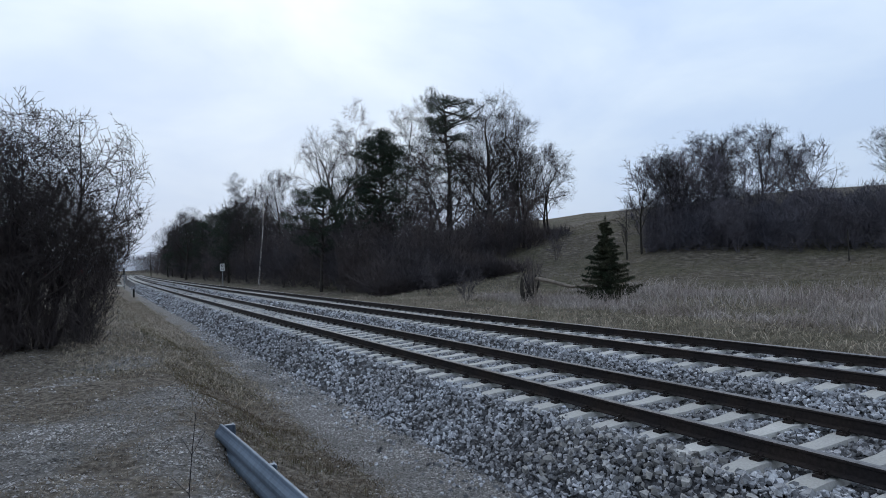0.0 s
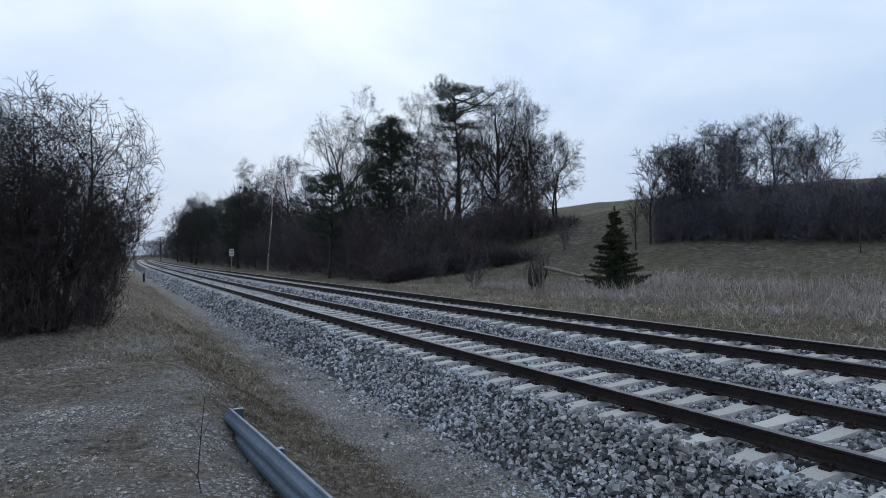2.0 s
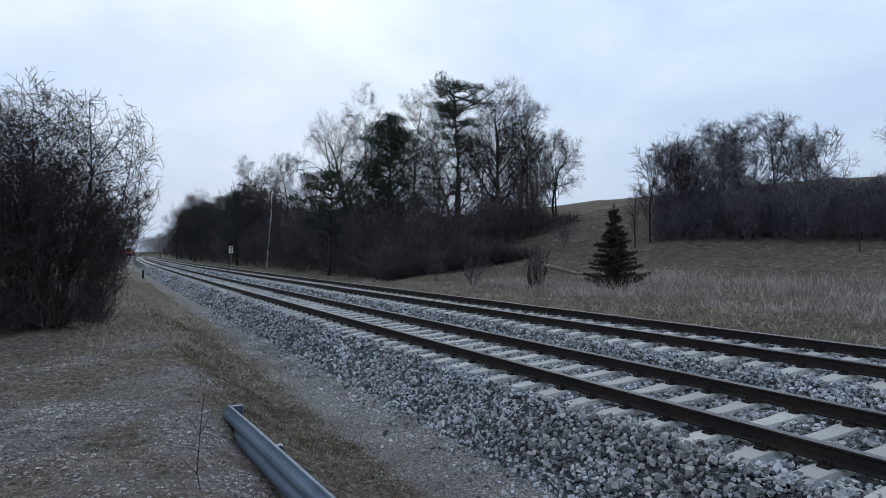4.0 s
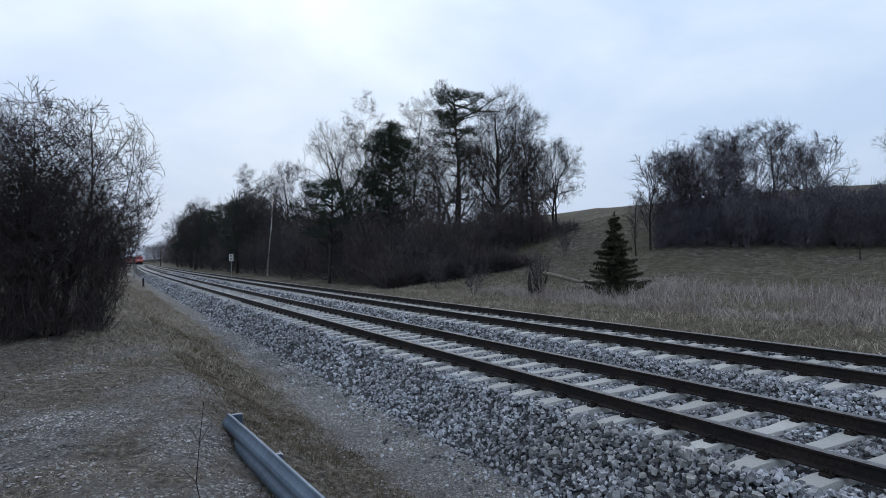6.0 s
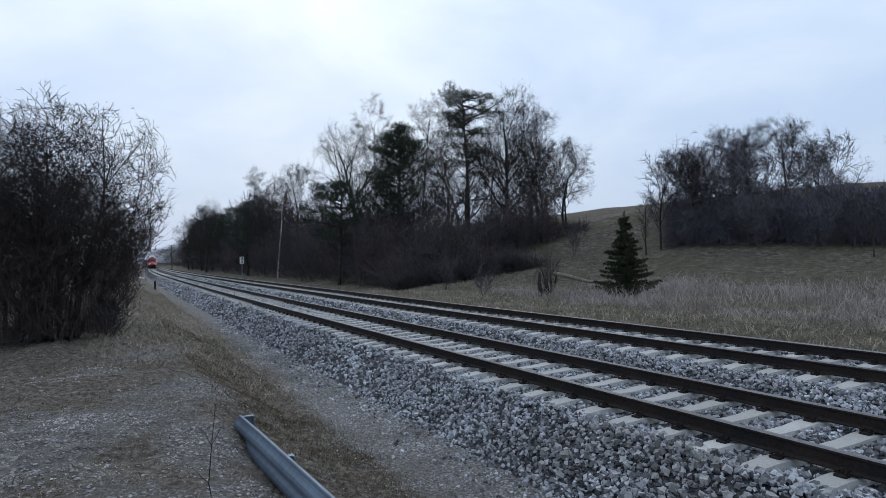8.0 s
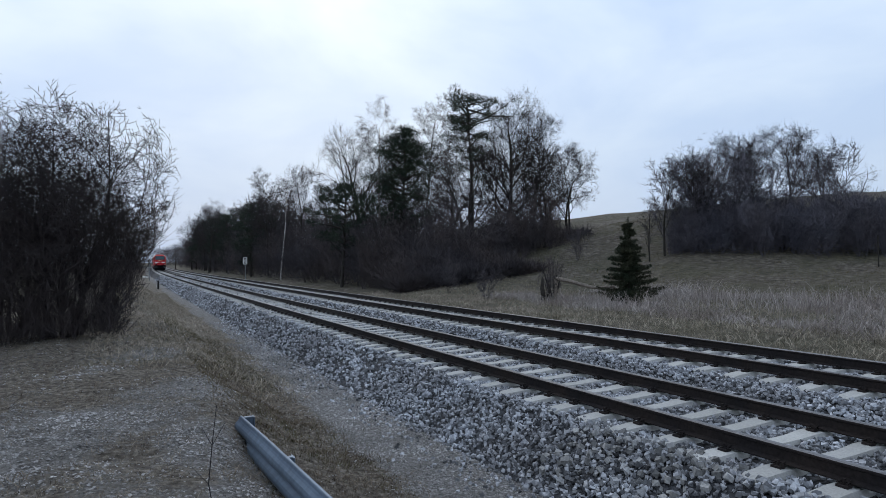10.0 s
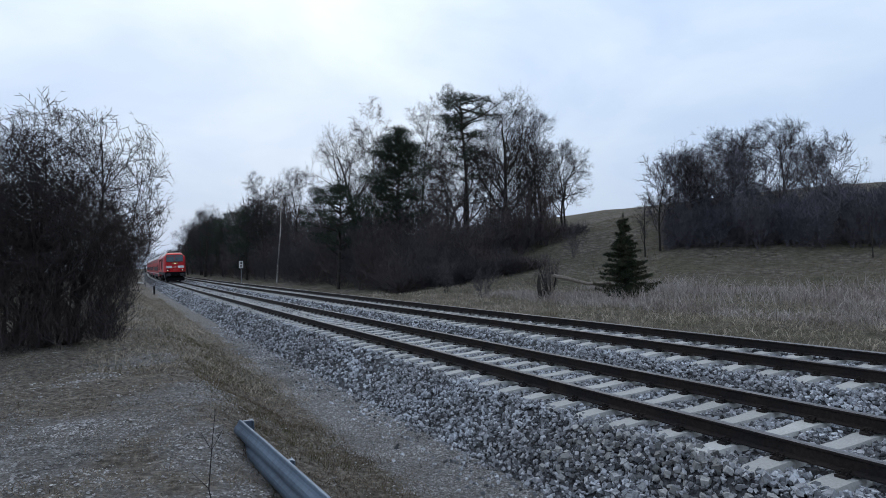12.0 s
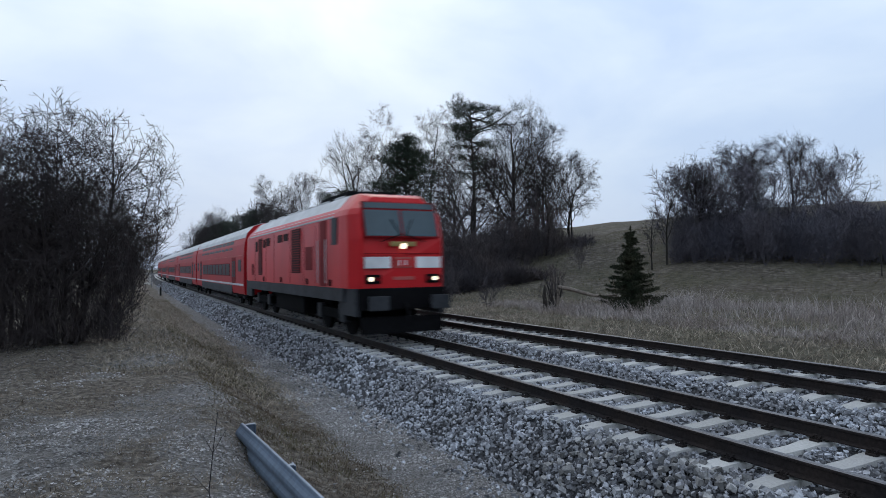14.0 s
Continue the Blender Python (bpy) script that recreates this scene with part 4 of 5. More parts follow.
def build_grass():
    rng = np.random.default_rng(4)
    patch = lambda x, y: noise.noise((x * 0.5, y * 0.5, 7)) < 0.25 + rng.uniform(-0.25, 0.2)
    blades("dry_grass", scatter(rng, 34000, -7, 1.6, 2.0, 18, patch), "dry_grass", "short dead grass matted on the gravel shoulder", "grass", rng, 0.032, 0.006, 3.2)
    blades("verge_grass", scatter(rng, 26000, -0.6, 3.3, 12, 60), "verge", "pale dead grass on the embankment slope", "grass", rng, 0.10, 0.014, 2.6)
    blades("ditch_grass", scatter(rng, 9000, 1.2, 2.9, 3.5, 26, lambda x, y: noise.noise((x, y * 0.4, 2)) > -0.1), "green_grass", "mossy brown grass along the ditch", "grass", rng, 0.065, 0.008, 1.8)
    blades("meadow_grass", scatter(rng, 26000, 13.2, 24, 2, 40), "verge", "matted dead grass of the meadow", "grass", rng, 0.15, 0.02, 2.4)
    blades("slope_grass", scatter(rng, 26000, 23, 46, 2, 50), "green_grass", "short olive-brown grass of the rising meadow", "grass", rng, 0.11, 0.022, 2.0)
    def clumped(n, per, x0, x1, y0, y1, keep):
        """Spots gathered into low tussocks."""
        out = []
        for cx, cy, _ in scatter(rng, n, x0, x1, y0, y1, keep):
            r = rng.uniform(0.05, 0.17)
            for _ in range(int(per * r / 0.11)):
                x, y = cx + rng.normal(0, r * 1.5), cy + rng.normal(0, r)
                out.append((x, y, ground_z(x, y) - 0.005))
        return out
    blades("tussock", clumped(520, 34, -7, 1.5, 2.4, 16.5, lambda x, y: noise.noise((x * 0.42, y * 0.42, 7)) < 0.12), "tussock", "flattened brown tussocks of dead grass on the shoulder", "grass", rng, 0.04, 0.007, 3.2)
    blades("straw", clumped(520, 26, -7, 1.4, 2.4, 17, None), "verge", "pale straw lying on the shoulder", "grass", rng, 0.035, 0.005, 4.0)
    blades("ditch_litter", clumped(420, 34, 1.3, 2.9, 2.5, 14, None), "tussock", "rust-brown dead weeds lying in the ditch", "grass", rng, 0.05, 0.008, 3.0)
    reeds = lambda x, y: noise.noise((x * 0.25, y * 0.25, 12)) > -0.15 + 0.02 * abs(x - 21)
    clumps = [(rng.uniform(18.6, 27.5), rng.uniform(4, 26), rng.uniform(0.3, 1.1)) for _ in range(100)]
    stalks = []
    for cx, cy, r in clumps:
        for _ in range(int(14 + 22 * r)):
            x, y = cx + rng.normal(0, r), cy + rng.normal(0, r)
            stalks.append((x, y, ground_z(x, y)))
    blades("reeds", stalks, "reed", "pale dry reed stalks standing in clumps in the meadow", "reeds", rng, 0.72, 0.02, 1.4)
    blades("reed_litter", scatter(rng, 14000, 17.5, 27.5, 3, 30, reeds), "reed", "broken dry stalks lying under the reeds", "reeds", rng, 0.33, 0.018, 2.2)
    # brushwood filling the thicket and the hedge, with an uneven top
    def mass(name, label, n, place, height, length, width, material="brush"):
        pts = [place() for _ in range(n)]
        tops = [height(p) for p in pts]
        v, f = twig_mass(rng, pts, tops, length, width)
        tagged(mesh_ob(name, v, f, material), label, "brushwood", kind="stuff")
    def in_thicket():
        y = 37 + 190 * rng.uniform(0, 1) ** 2.2
        u = 15.8 + 11.2 * rng.uniform(0, 1) ** 1.25
        x = u + line_x(y)
        return (x, y, ground_z(x, y))
    def thicket_top(p):
        near = min(1.0, max(0.15, (p[1] - 36) / 9))
        return (4.5 + 0.02 * min(80, p[1] - 36) + 0.05 * min(70, max(0, p[1] - 68)) + 2.8 * noise.noise((p[0] * 0.22, p[1] * 0.22, 2)) + 1.2 * noise.noise((p[0] * 0.8, p[1] * 0.8, 6))) * near * min(1.0, 0.45 + (p[0] - line_x(p[1]) - 15.8) * 0.22) * (min(1.0, max(0.2, (28.0 - p[0]) / 6)) if p[1] < 46 else 1.0)
    def in_far_wood():
        y = rng.uniform(95, 470)
        u = rng.uniform(16.5, 32) if rng.uniform(0, 1) < 0.6 or y < 170 else rng.uniform(-50, 0.5)
        x = u + line_x(y)
        return (x, y, ground_z(x, y))
    mass("far_wood", "dim leafless wood along the line far off", 46000, in_far_wood, lambda p: 10.0 + 3.5 * noise.noise((p[0] * 0.12, p[1] * 0.06, 2)) + 1.5 * noise.noise((p[0] * 0.5, p[1] * 0.3, 6)), 1.7, 0.10)
    mass("brushwood", "dense dark brushwood between the shrubs", 62000, in_thicket, thicket_top, 1.1, 0.04)
    def in_grove():
        x = rng.uniform(19, 38.5)
        y = 39.5 + (x - 19) * 0.26 + rng.uniform(0, 9)
        return (x, y, ground_z(x, y))
    mass("brushwood", "dark brushwood under the grove's edge", 15000, in_grove, lambda p: (2.9 + 2.2 * noise.noise((p[0] * 0.3, p[1] * 0.3, 2))) * min(1.0, max(0.15, (38.5 - p[0]) / 8)), 1.0, 0.032)
    def in_hedge():
        s = rng.uniform(-0.02, 1)
        q = rng.uniform(-0.5 + 1.6 * noise.noise((s * 9, 0, 3)), 4.2)
        x, y = 36 + 10.5 * s + q * 0.7, 33 - 14 * s + q * 0.7
        return (x, y, ground_z(x, y))
    mass("hedge_brush", "dense brushwood of the hedge, haze put into its grey-violet colour", 30000, in_hedge, lambda p: (2.5 + 2.0 * noise.noise((p[0] * 0.35, p[1] * 0.35, 2)) + 0.14 * max(0.0, p[0] - 39)) * min(1.0, max(0.15, (p[0] - 35.6) / 2.5)), 0.8, 0.03, "hedge_haze_twig")
    # the tangle leans out over the path as it rises
    rise = [rng.uniform(0, 1) ** 1.25 * 3.4 for _ in range(17000)]
    pts = []
    for h in rise:
        x, y = -0.08 + 0.24 * h - 5.4 * rng.uniform(0, 1) ** 1.35 + rng.normal(0, 0.14), 17.0 + rng.normal(0, 0.5)
        pts.append((x, y, ground_z(x, y) + h * (0.85 + 0.3 * noise.noise((x, y, 2)))))
    v, f = twig_mass(rng, pts, [0.1] * len(pts), 0.6, 0.012, 0.9)
    tagged(mesh_ob("bush_litter", v, f, "twig"), "tangle of dead twigs and stalks inside the thorn bushes", "brushwood", kind="stuff")


build_grass()


# ---- small things beside the line ----
def build_guardrail():
    g = tagged(new("guardrail"), "galvanised steel crash barrier ending half sunk in the verge", "guardrail")
    prof = [(0.012, 0.004), (0.0, 0.01), (-0.012, 0.004), (-0.022, -0.03), (-0.07, -0.075), (-0.07, -0.135), (-0.018, -0.172), (-0.018, -0.192), (-0.07, -0.228), (-0.07, -0.288), (-0.022, -0.335), (-0.012, -0.365), (0.0, -0.37)]
    def eased(ring):
        """Round the corners of an open line by cutting them."""
        for _ in range(1):
            ring = [ring[0]] + [q for a, b in zip(ring, ring[1:]) for q in ((a[0] * 0.75 + b[0] * 0.25, a[1] * 0.75 + b[1] * 0.25), (a[0] * 0.25 + b[0] * 0.75, a[1] * 0.25 + b[1] * 0.75))] + [ring[-1]]
        return ring
    prof = eased(prof)
    ys = [7.62, 7.5, 6.5, 5.0, 3.5, 2.0, 0.5, -1.5, -4.0]
    def centre(y):
        return 1.255 + 0.048 * (7.6 - y), 0.12 - 0.012 * max(0, y - 6.5)
    bm = bmesh.new()
    rows = []
    for y in ys:
        cx, cz = centre(y)
        rows.append([bm.verts.new((cx + a, y, cz + b)) for a, b in prof] + [bm.verts.new((cx + a + 0.006, y, cz + b)) for a, b in prof[::-1]])
    n = len(rows[0])
    for a, b in zip(rows, rows[1:]):
        for i in range(n):
            bm.faces.new((a[i], a[(i + 1) % n], b[(i + 1) % n], b[i]))
    bm.faces.new(rows[0])
    bm.faces.new(rows[-1][::-1])
    part("beam", bm, "zinc", g, "ribbed galvanised beam")
    for y in (7.55, 6.0, 4.0, 2.0, 0.0, -2.0):
        cx, cz = centre(y)
        cz -= 0.0 if y > 7 else 0.07
        bm = bmesh.new()
        box(bm, (cx + 0.02, y - 0.03, -1.1), (cx + 0.13, y + 0.03, cz + 0.005), 0.008)
        box(bm, (cx + 0.12, y - 0.06, -1.1), (cx + 0.135, y + 0.06, cz + 0.005), 0.004)
        p = part("post", bm, "zinc", g)
        bm = bmesh.new()
        cyl(bm, (cx - 0.03, y, cz - 0.155), (cx + 0.03, y, cz - 0.155), 0.018, n=8)
        part("bolt", bm, "grey_steel", p)


def build_board():
    x, y = 13.2, 76.0
    z = ground_z(x, y)
    b = tagged(new("distance_board"), "white distance board with dark marks on a steel post", "sign")
    bm = cyl(bmesh.new(), (x, y, z - 0.3), (x, y, z + 2.9), 0.045, n=10)
    part("post", bm, "grey_steel", b)
    t = pose(x, y, 0, 0, 0, -12)
    bm = box(bmesh.new(), (-0.23, -0.075, z + 2.2), (0.23, -0.048, z + 3.0), 0.012)
    bm.transform(t)
    plate = part("plate", bm, "sign_white", b)
    for z0 in (z + 2.29, z + 2.66):
        bm = bmesh.new()
        for lo, hi in (((-0.12, 0), (-0.05, 0.26)), ((0.05, 0), (0.12, 0.26)), ((-0.12, 0), (0.12, 0.06)), ((-0.12, 0.2), (0.12, 0.26))):
            box(bm, (lo[0], -0.083, z0 + lo[1]), (hi[0], -0.074, z0 + hi[1]))
        bm.transform(t)
        part("mark", bm, "sign_black", plate)


def build_stump():
    x, y = 19.3, 26.0
    z = ground_z(x, y)
    rng = np.random.default_rng(9)
    s = tagged(new("broken_stump"), "splintered dead tree stump in the dry grass", "stump")
    paths = []
    for dx, dy, h, r, lx in ((-0.28, 0, 1.35, 0.12, -0.1), (0.08, 0.1, 1.0, 0.16, 0.05), (0.26, -0.05, 1.45, 0.13, 0.22), (0.0, -0.1, 0.7, 0.1, -0.2), (0.38, 0.1, 0.9, 0.08, 0.3)):
        pts = [(x + dx + lx * f + rng.normal(0, 0.02), y + dy, z - 0.1 + h * f) for f in (0, 0.3, 0.6, 0.85, 1.0)]
        paths.append((pts, [r * 1.25, r, r * 0.85, r * 0.6, r * 0.12], 7))
    v, f = tubes(paths)
    mesh_ob("stump_wood", v, f, "bark", s)
    paths = []
    for k in range(26):
        a = rng.uniform(0, 6.3)
        p0 = np.array([x + 0.2 + 0.3 * math.cos(a), y + 0.2 * math.sin(a), z + rng.uniform(0.2, 1.2)])
        d = np.array([math.cos(a) * 0.3, math.sin(a) * 0.3, 1.0])
        paths.append(([p0, p0 + d * 0.5, p0 + d * rng.uniform(0.8, 1.4) + rng.normal(0, 0.08, 3)], [0.012, 0.01, 0.005], 3))
    v, f = tubes(paths)
    mesh_ob("sprout", v, f, "twig", s)
    g = tagged(new("fallen_log"), "pale barkless log leaning from the stump to the spruce", "log")
    a, b = np.array([19.75, 25.9, 0.78]), np.array([21.3, 23.4, 0.38])
    pts = [a + (b - a) * f + np.array([0, 0, 0.06 * math.sin(f * 7) - 0.12 * math.sin(f * math.pi)]) for f in (0, 0.2, 0.4, 0.6, 0.8, 1.0)]
    v, f = tubes([(pts, [0.11, 0.10, 0.095, 0.085, 0.075, 0.05], 9)])
    mesh_ob("log_wood", v, f, "dead_wood", g, smooth=True)
    v, f = tubes([([pts[2], pts[2] + np.array([0.05, -0.1, -0.4])], [0.03, 0.01], 5), ([pts[1], pts[1] + np.array([0.1, 0.1, 0.35])], [0.03, 0.008], 5),
                  ([b, (b[0] + 0.05, b[1], ground_z(b[0], b[1]) - 0.1)], [0.06, 0.05], 6), ([a, (a[0] - 0.15, a[1], ground_z(a[0], a[1]) - 0.1)], [0.09, 0.12], 6)])
    mesh_ob("branch", v, f, "dead_wood", g)


def build_line_side():
    x, y = 3.75, 72.0
    z = ground_z(x, y)
    st = tagged(new("marker_stake"), "short dark marker stake beside the ballast", "stake")
    part("stake", box(bmesh.new(), (x - 0.09, y - 0.06, z - 0.2), (x + 0.09, y + 0.06, z + 0.85), 0.02), "sign_black", st)
    x, y = 4.3, 106.0
    z = ground_z(x, y)
    m = tagged(new("signal_post"), "slim grey signal post beside the line", "post")
    part("post", cyl(bmesh.new(), (x, y, z - 0.3), (x, y, z + 3.1), 0.07, n=10), "grey_steel", m)
    part("head", box(bmesh.new(), (x - 0.16, y - 0.05, z + 2.1), (x + 0.16, y + 0.08, z + 3.1), 0.03), "sign_black", m)
    x, y = 4.4, 128.0
    z = ground_z(x, y)
    w = tagged(new("cable_cover"), "low pale concrete cable cover beside the path", "cable cover")
    part("slab", box(bmesh.new(), (x - 0.55, y - 0.5, z - 0.1), (x + 0.55, y + 0.5, z + 0.22), 0.04), "sign_white", w)
    x, y = 15.4, 205.0
    z = ground_z(x, y)
    p = tagged(new("telegraph_pole"), "tall wooden telegraph pole with a crossarm", "pole")
    part("pole", cyl(bmesh.new(), (x, y, z - 0.5), (x, y, z + 8.2), 0.14, 0.10, 10), "bark", p)
    for h in (7.3, 7.9):
        part("crossarm", box(bmesh.new(), (x - 1.0, y - 0.06, z + h), (x + 1.0, y + 0.06, z + h + 0.13), 0.02), "bark", p)
    for dx, dy, h in ((40.5, 21.8, 1.9),):
        z = ground_z(dx, dy)
        q = tagged(new("fence_post"), "thin weathered fence post in the meadow", "post")
        part("post", cyl(bmesh.new(), (dx, dy, z - 0.3), (dx, dy, z + h), 0.04, 0.035, 8), "bark", q)


def build_weed():
    w = tagged(new("weed_stalk"), "thin dry weed stalk rising from the shoulder", "weed")
    pts = [np.array([0.62, 5.05, ground_z(0.62, 5.05) - 0.05]), np.array([0.6, 5.1, 0.22]), np.array([0.63, 5.12, 0.5]), np.array([0.67, 5.15, 0.8])]
    runs = [(pts, [0.005, 0.0045, 0.0035, 0.002], 4)]
    for k, d in ((1, (-0.12, 0.05, 0.14)), (2, (0.1, 0.02, 0.16)), (2, (-0.06, 0.08, 0.12))):
        runs.append(([pts[k], pts[k] + np.array(d)], [0.003, 0.0015], 3))
    v, f = tubes(runs)
    mesh_ob("stalk", v, f, "twig", w)


build_weed()
build_guardrail()
build_board()
build_stump()
build_line_side()


# ---- the train ----
FRONT_Y, SPEED = 15.3, 38.0      # front of the engine at the end, metres a second


def bogie(parent, y0, wheels, radius=0.56):
    """A dark bogie: frame, springs, axle boxes and wheels."""
    b = part("bogie", box(bmesh.new(), (-1.05, y0 - 0.4, 0.42), (1.05, y0 + (wheels - 1) * 2.3 + 0.4, 0.72), 0.05), "black", parent, "dark steel bogie")
    for i in range(wheels):
        y = y0 + i * 2.3
        for s in (-1, 1):
            bm = bmesh.new()
            cyl(bm, (s * 0.70, y, radius), (s * 0.83, y, radius), radius, n=28)
            cyl(bm, (s * 0.83, y, radius), (s * 0.98, y, radius), 0.16, n=12)
            part("wheel", bm, "black", b)
            bm = bmesh.new()
            box(bm, (s * 0.98 - 0.1, y - 0.22, 0.36), (s * 0.98 + 0.1, y + 0.22, 0.80), 0.03)
            part("axle_box", bm, "skirt_grey", b)
    return b


def build_loco():
    e = tagged(new("locomotive"), "red diesel locomotive with white front panels and lit lamps", "locomotive", "train")
    LEN, W, ZB, ZS, ZR = 16.2, 1.38, 1.34, 3.38, 3.90
    # body shell: stations along y with half width at foot and eaves
    bm = bmesh.new()
    st = [(0.0, 1.12, 0.0), (0.06, 1.17, 0.0), (0.55, 1.34, 0.0), (1.05, W, 0.0), (LEN - 1.05, W, 0.0), (LEN - 0.55, 1.34, 0.0), (LEN, 1.12, 0.0)]
    rings = []
    for y, w, _ in st:
        d = min(y, LEN - y)
        lean = 0.42 * max(0.0, 1 - d / 1.05)          # the windscreen leans back
        pts = []
        sgn = 1 if y < LEN / 2 else -1
        for x, z in ((-w, ZB), (-w, 2.62), (-w * 0.99, ZS - 0.1), (-w * 0.93, ZS + 0.06), (-w * 0.62, ZR), (w * 0.62, ZR), (w * 0.93, ZS + 0.06), (w * 0.99, ZS - 0.1), (w, 2.62), (w, ZB)):
            back = lean * max(0.0, (z - 2.62) / (ZR - 2.62)) * sgn
            top = (0.0 if z < ZS else min(1.0, d / 0.9))
            zz = z if z < ZS else 3.76 + (z - 3.76) * top if z >= ZR else z
            pts.append(bm.verts.new((x, y + back, zz)))
        rings.append(pts)
    n = len(rings[0])
    for a, b in zip(rings, rings[1:]):
        for i in range(n):
            bm.faces.new((a[i], a[(i + 1) % n], b[(i + 1) % n], b[i]))
    bm.faces.new(rings[0][::-1])
    bm.faces.new(rings[-1])
    part("body", bm, "red", e, "bright red painted body")
    # grey roof over the machine room
    bm = bmesh.new()
    ring = [(-W * 0.945, ZS + 0.03), (-W * 0.63, ZR + 0.01), (-0.5, ZR + 0.05), (0.5, ZR + 0.05), (W * 0.63, ZR + 0.01), (W * 0.945, ZS + 0.03)]
    extrude_y(bm, ring, (1.7, LEN - 1.7))
    part("roof", bm, "roof_grey", e, "pale grey roof with panels")
    for y in (2.6, 4.2, 6.1, 7.4, 8.7, 10.6, 12.4):
        bm = bmesh.new()
        box(bm, (-0.78, y, ZR + 0.04), (0.78, y + 0.95, ZR + 0.11), 0.03)
        part("roof_panel", bm, "roof_grey", e)
    bm = bmesh.new()
    box(bm, (-0.72, 2.3, ZR + 0.03), (0.72, 5.2, ZR + 0.24), 0.1)
    part("exhaust_hood", bm, "black", e, "dark exhaust hood on the roof")
    # eaves rail
    for s in (-1, 1):
        bm = bmesh.new()
        box(bm, (s * W - 0.02 * s - 0.02, 1.7, ZS - 0.11), (s * W - 0.02 * s + 0.03, LEN - 1.7, ZS - 0.06), 0.01)
        part("eaves_rail", bm, "roof_grey", e)
        # skirt below the body
        bm = bmesh.new()
        box(bm, (s * (W - 0.05) - 0.04, 0.9, 0.98), (s * (W - 0.05) + 0.04, LEN - 0.9, ZB), 0.01)
        part("skirt", bm, "skirt_grey", e, "grey underframe skirt")
        for y0, y1 in ((0.15, 1.5), (LEN - 1.5, LEN - 0.15)):
            bm = bmesh.new()
            box(bm, (s * 1.22 - 0.07, y0, 0.62), (s * 1.22 + 0.07, y1, ZB), 0.03)
            part("step_panel", bm, "skirt_grey", e)
        # cab window, door with rail, louvres, hatches
        x = s * (W + 0.004)
        def panel(name, y0, y1, z0, z1, m, d=0.012, lab=""):
            b2 = bmesh.new()
            box(b2, (x - d, y0, z0), (x + d, y1, z1), 0.006)
            return part(name, b2, m, e, lab)
        panel("cab_window", 1.32, 1.86, 2.52, 3.26, "train_glass", 0.012, "dark cab side window")
        panel("cab_door", 2.35, 3.05, 1.36, 3.25, "dark_red", 0.006)
        for yy in (2.28, 3.1):
            b2 = bmesh.new()
            cyl(b2, (x + s * 0.05, yy, 1.45), (x + s * 0.05, yy, 2.7), 0.016, n=6)
            part("grab_rail", b2, "roof_grey", e)
        for y0, y1, z0, z1 in ((5.3, 6.55, 1.72, 3.2), (11.75, 12.55, 1.62, 3.15)):
            g = panel("louvre", y0, y1, z0, z1, "louvre", 0.008, "dark ventilation louvre")
            k = 0
            while z0 + 0.08 * k < z1 - 0.05:
                b2 = bmesh.new()
                zz = z0 + 0.04 + 0.08 * k
                box(b2, (x - 0.018, y0 + 0.03, zz), (x + 0.018, y1 - 0.03, zz + 0.03))
                part("slat", b2, "dark_red", g)
                k += 1
        for y0, y1, z0, z1 in ((7.1, 7.75, 2.86, 3.12), (8.0, 8.75, 2.84, 3.12), (10.2, 10.9, 2.78, 3.1), (11.05, 11.5, 2.74, 3.08), (12.75, 13.15, 2.62, 3.06), (3.85, 4.7, 1.82, 2.55), (13.6, 14.1, 1.6, 2.1)):
            panel("vent", y0, y1, z0, z1, "louvre" if z1 > 2.6 else "dark_red", 0.01)
        for y0 in (3.5, 4.95, 6.8, 9.4, 10.9, 13.3):
            panel("panel_joint", y0, y0 + 0.02, 1.36, 3.2, "dark_red", 0.003)
        for y0 in (1.9, 4.4, 8.1, 11.3):
            panel("filler_cap", y0, y0 + 0.22, 1.38, 1.56, "black", 0.015)
    # front face: y is the front plane, leaning back above the waist
    def lean_y(z):
        return 0.42 * max(0.0, (z - 2.62) / (ZR - 2.62))
    def face(name, x0, x1, z0, z1, m, lab="", d=0.03, bev=0.02):
        b2 = bmesh.new()
        box(b2, (x0, -d, z0), (x1, d, z1), bev)
        for v in b2.verts:
            v.co.y += lean_y(v.co.z)
        return part(name, b2, m, e, lab)
    face("windscreen_surround", -1.06, 1.06, 2.66, 3.62, "dark_red", "", 0.02, 0.01)
    face("windscreen", -1.02, -0.03, 2.70, 3.40, "screen_glass", "dark windscreen, sky reflection in its blue base colour", 0.035)
    face("windscreen", 0.03, 1.02, 2.70, 3.40, "screen_glass", "dark windscreen, sky reflection in its blue base colour", 0.035)
    face("destination_box", -1.0, 1.0, 3.44, 3.60, "screen_glass", "dark display band above the windscreen", 0.035)
    for s in (-1, 1):
        b2 = bmesh.new()
        cyl(b2, (s * 0.06, lean_y(2.72) - 0.07, 2.72), (s * 0.30, lean_y(3.15) - 0.06, 3.15), 0.012, n=5)
        cyl(b2, (s * 0.62, 0.0, 2.55), (s * 0.06, lean_y(2.75) - 0.06, 2.75), 0.012, n=5)
        part("wiper", b2, "black", e)
        face("white_panel", min(s * 0.36, s * 1.08), max(s * 0.36, s * 1.08), 1.86, 2.16, "white", "white front panel")
        w = face("lamp_housing", min(s * 0.64, s * 1.06), max(s * 0.64, s * 1.06), 1.46, 1.70, "black", "", 0.02, 0.05)
        b2 = bmesh.new()
        cyl(b2, (s * 0.905, 0.0, 1.58), (s * 0.905, -0.045, 1.58), 0.065, 0.055, 20)
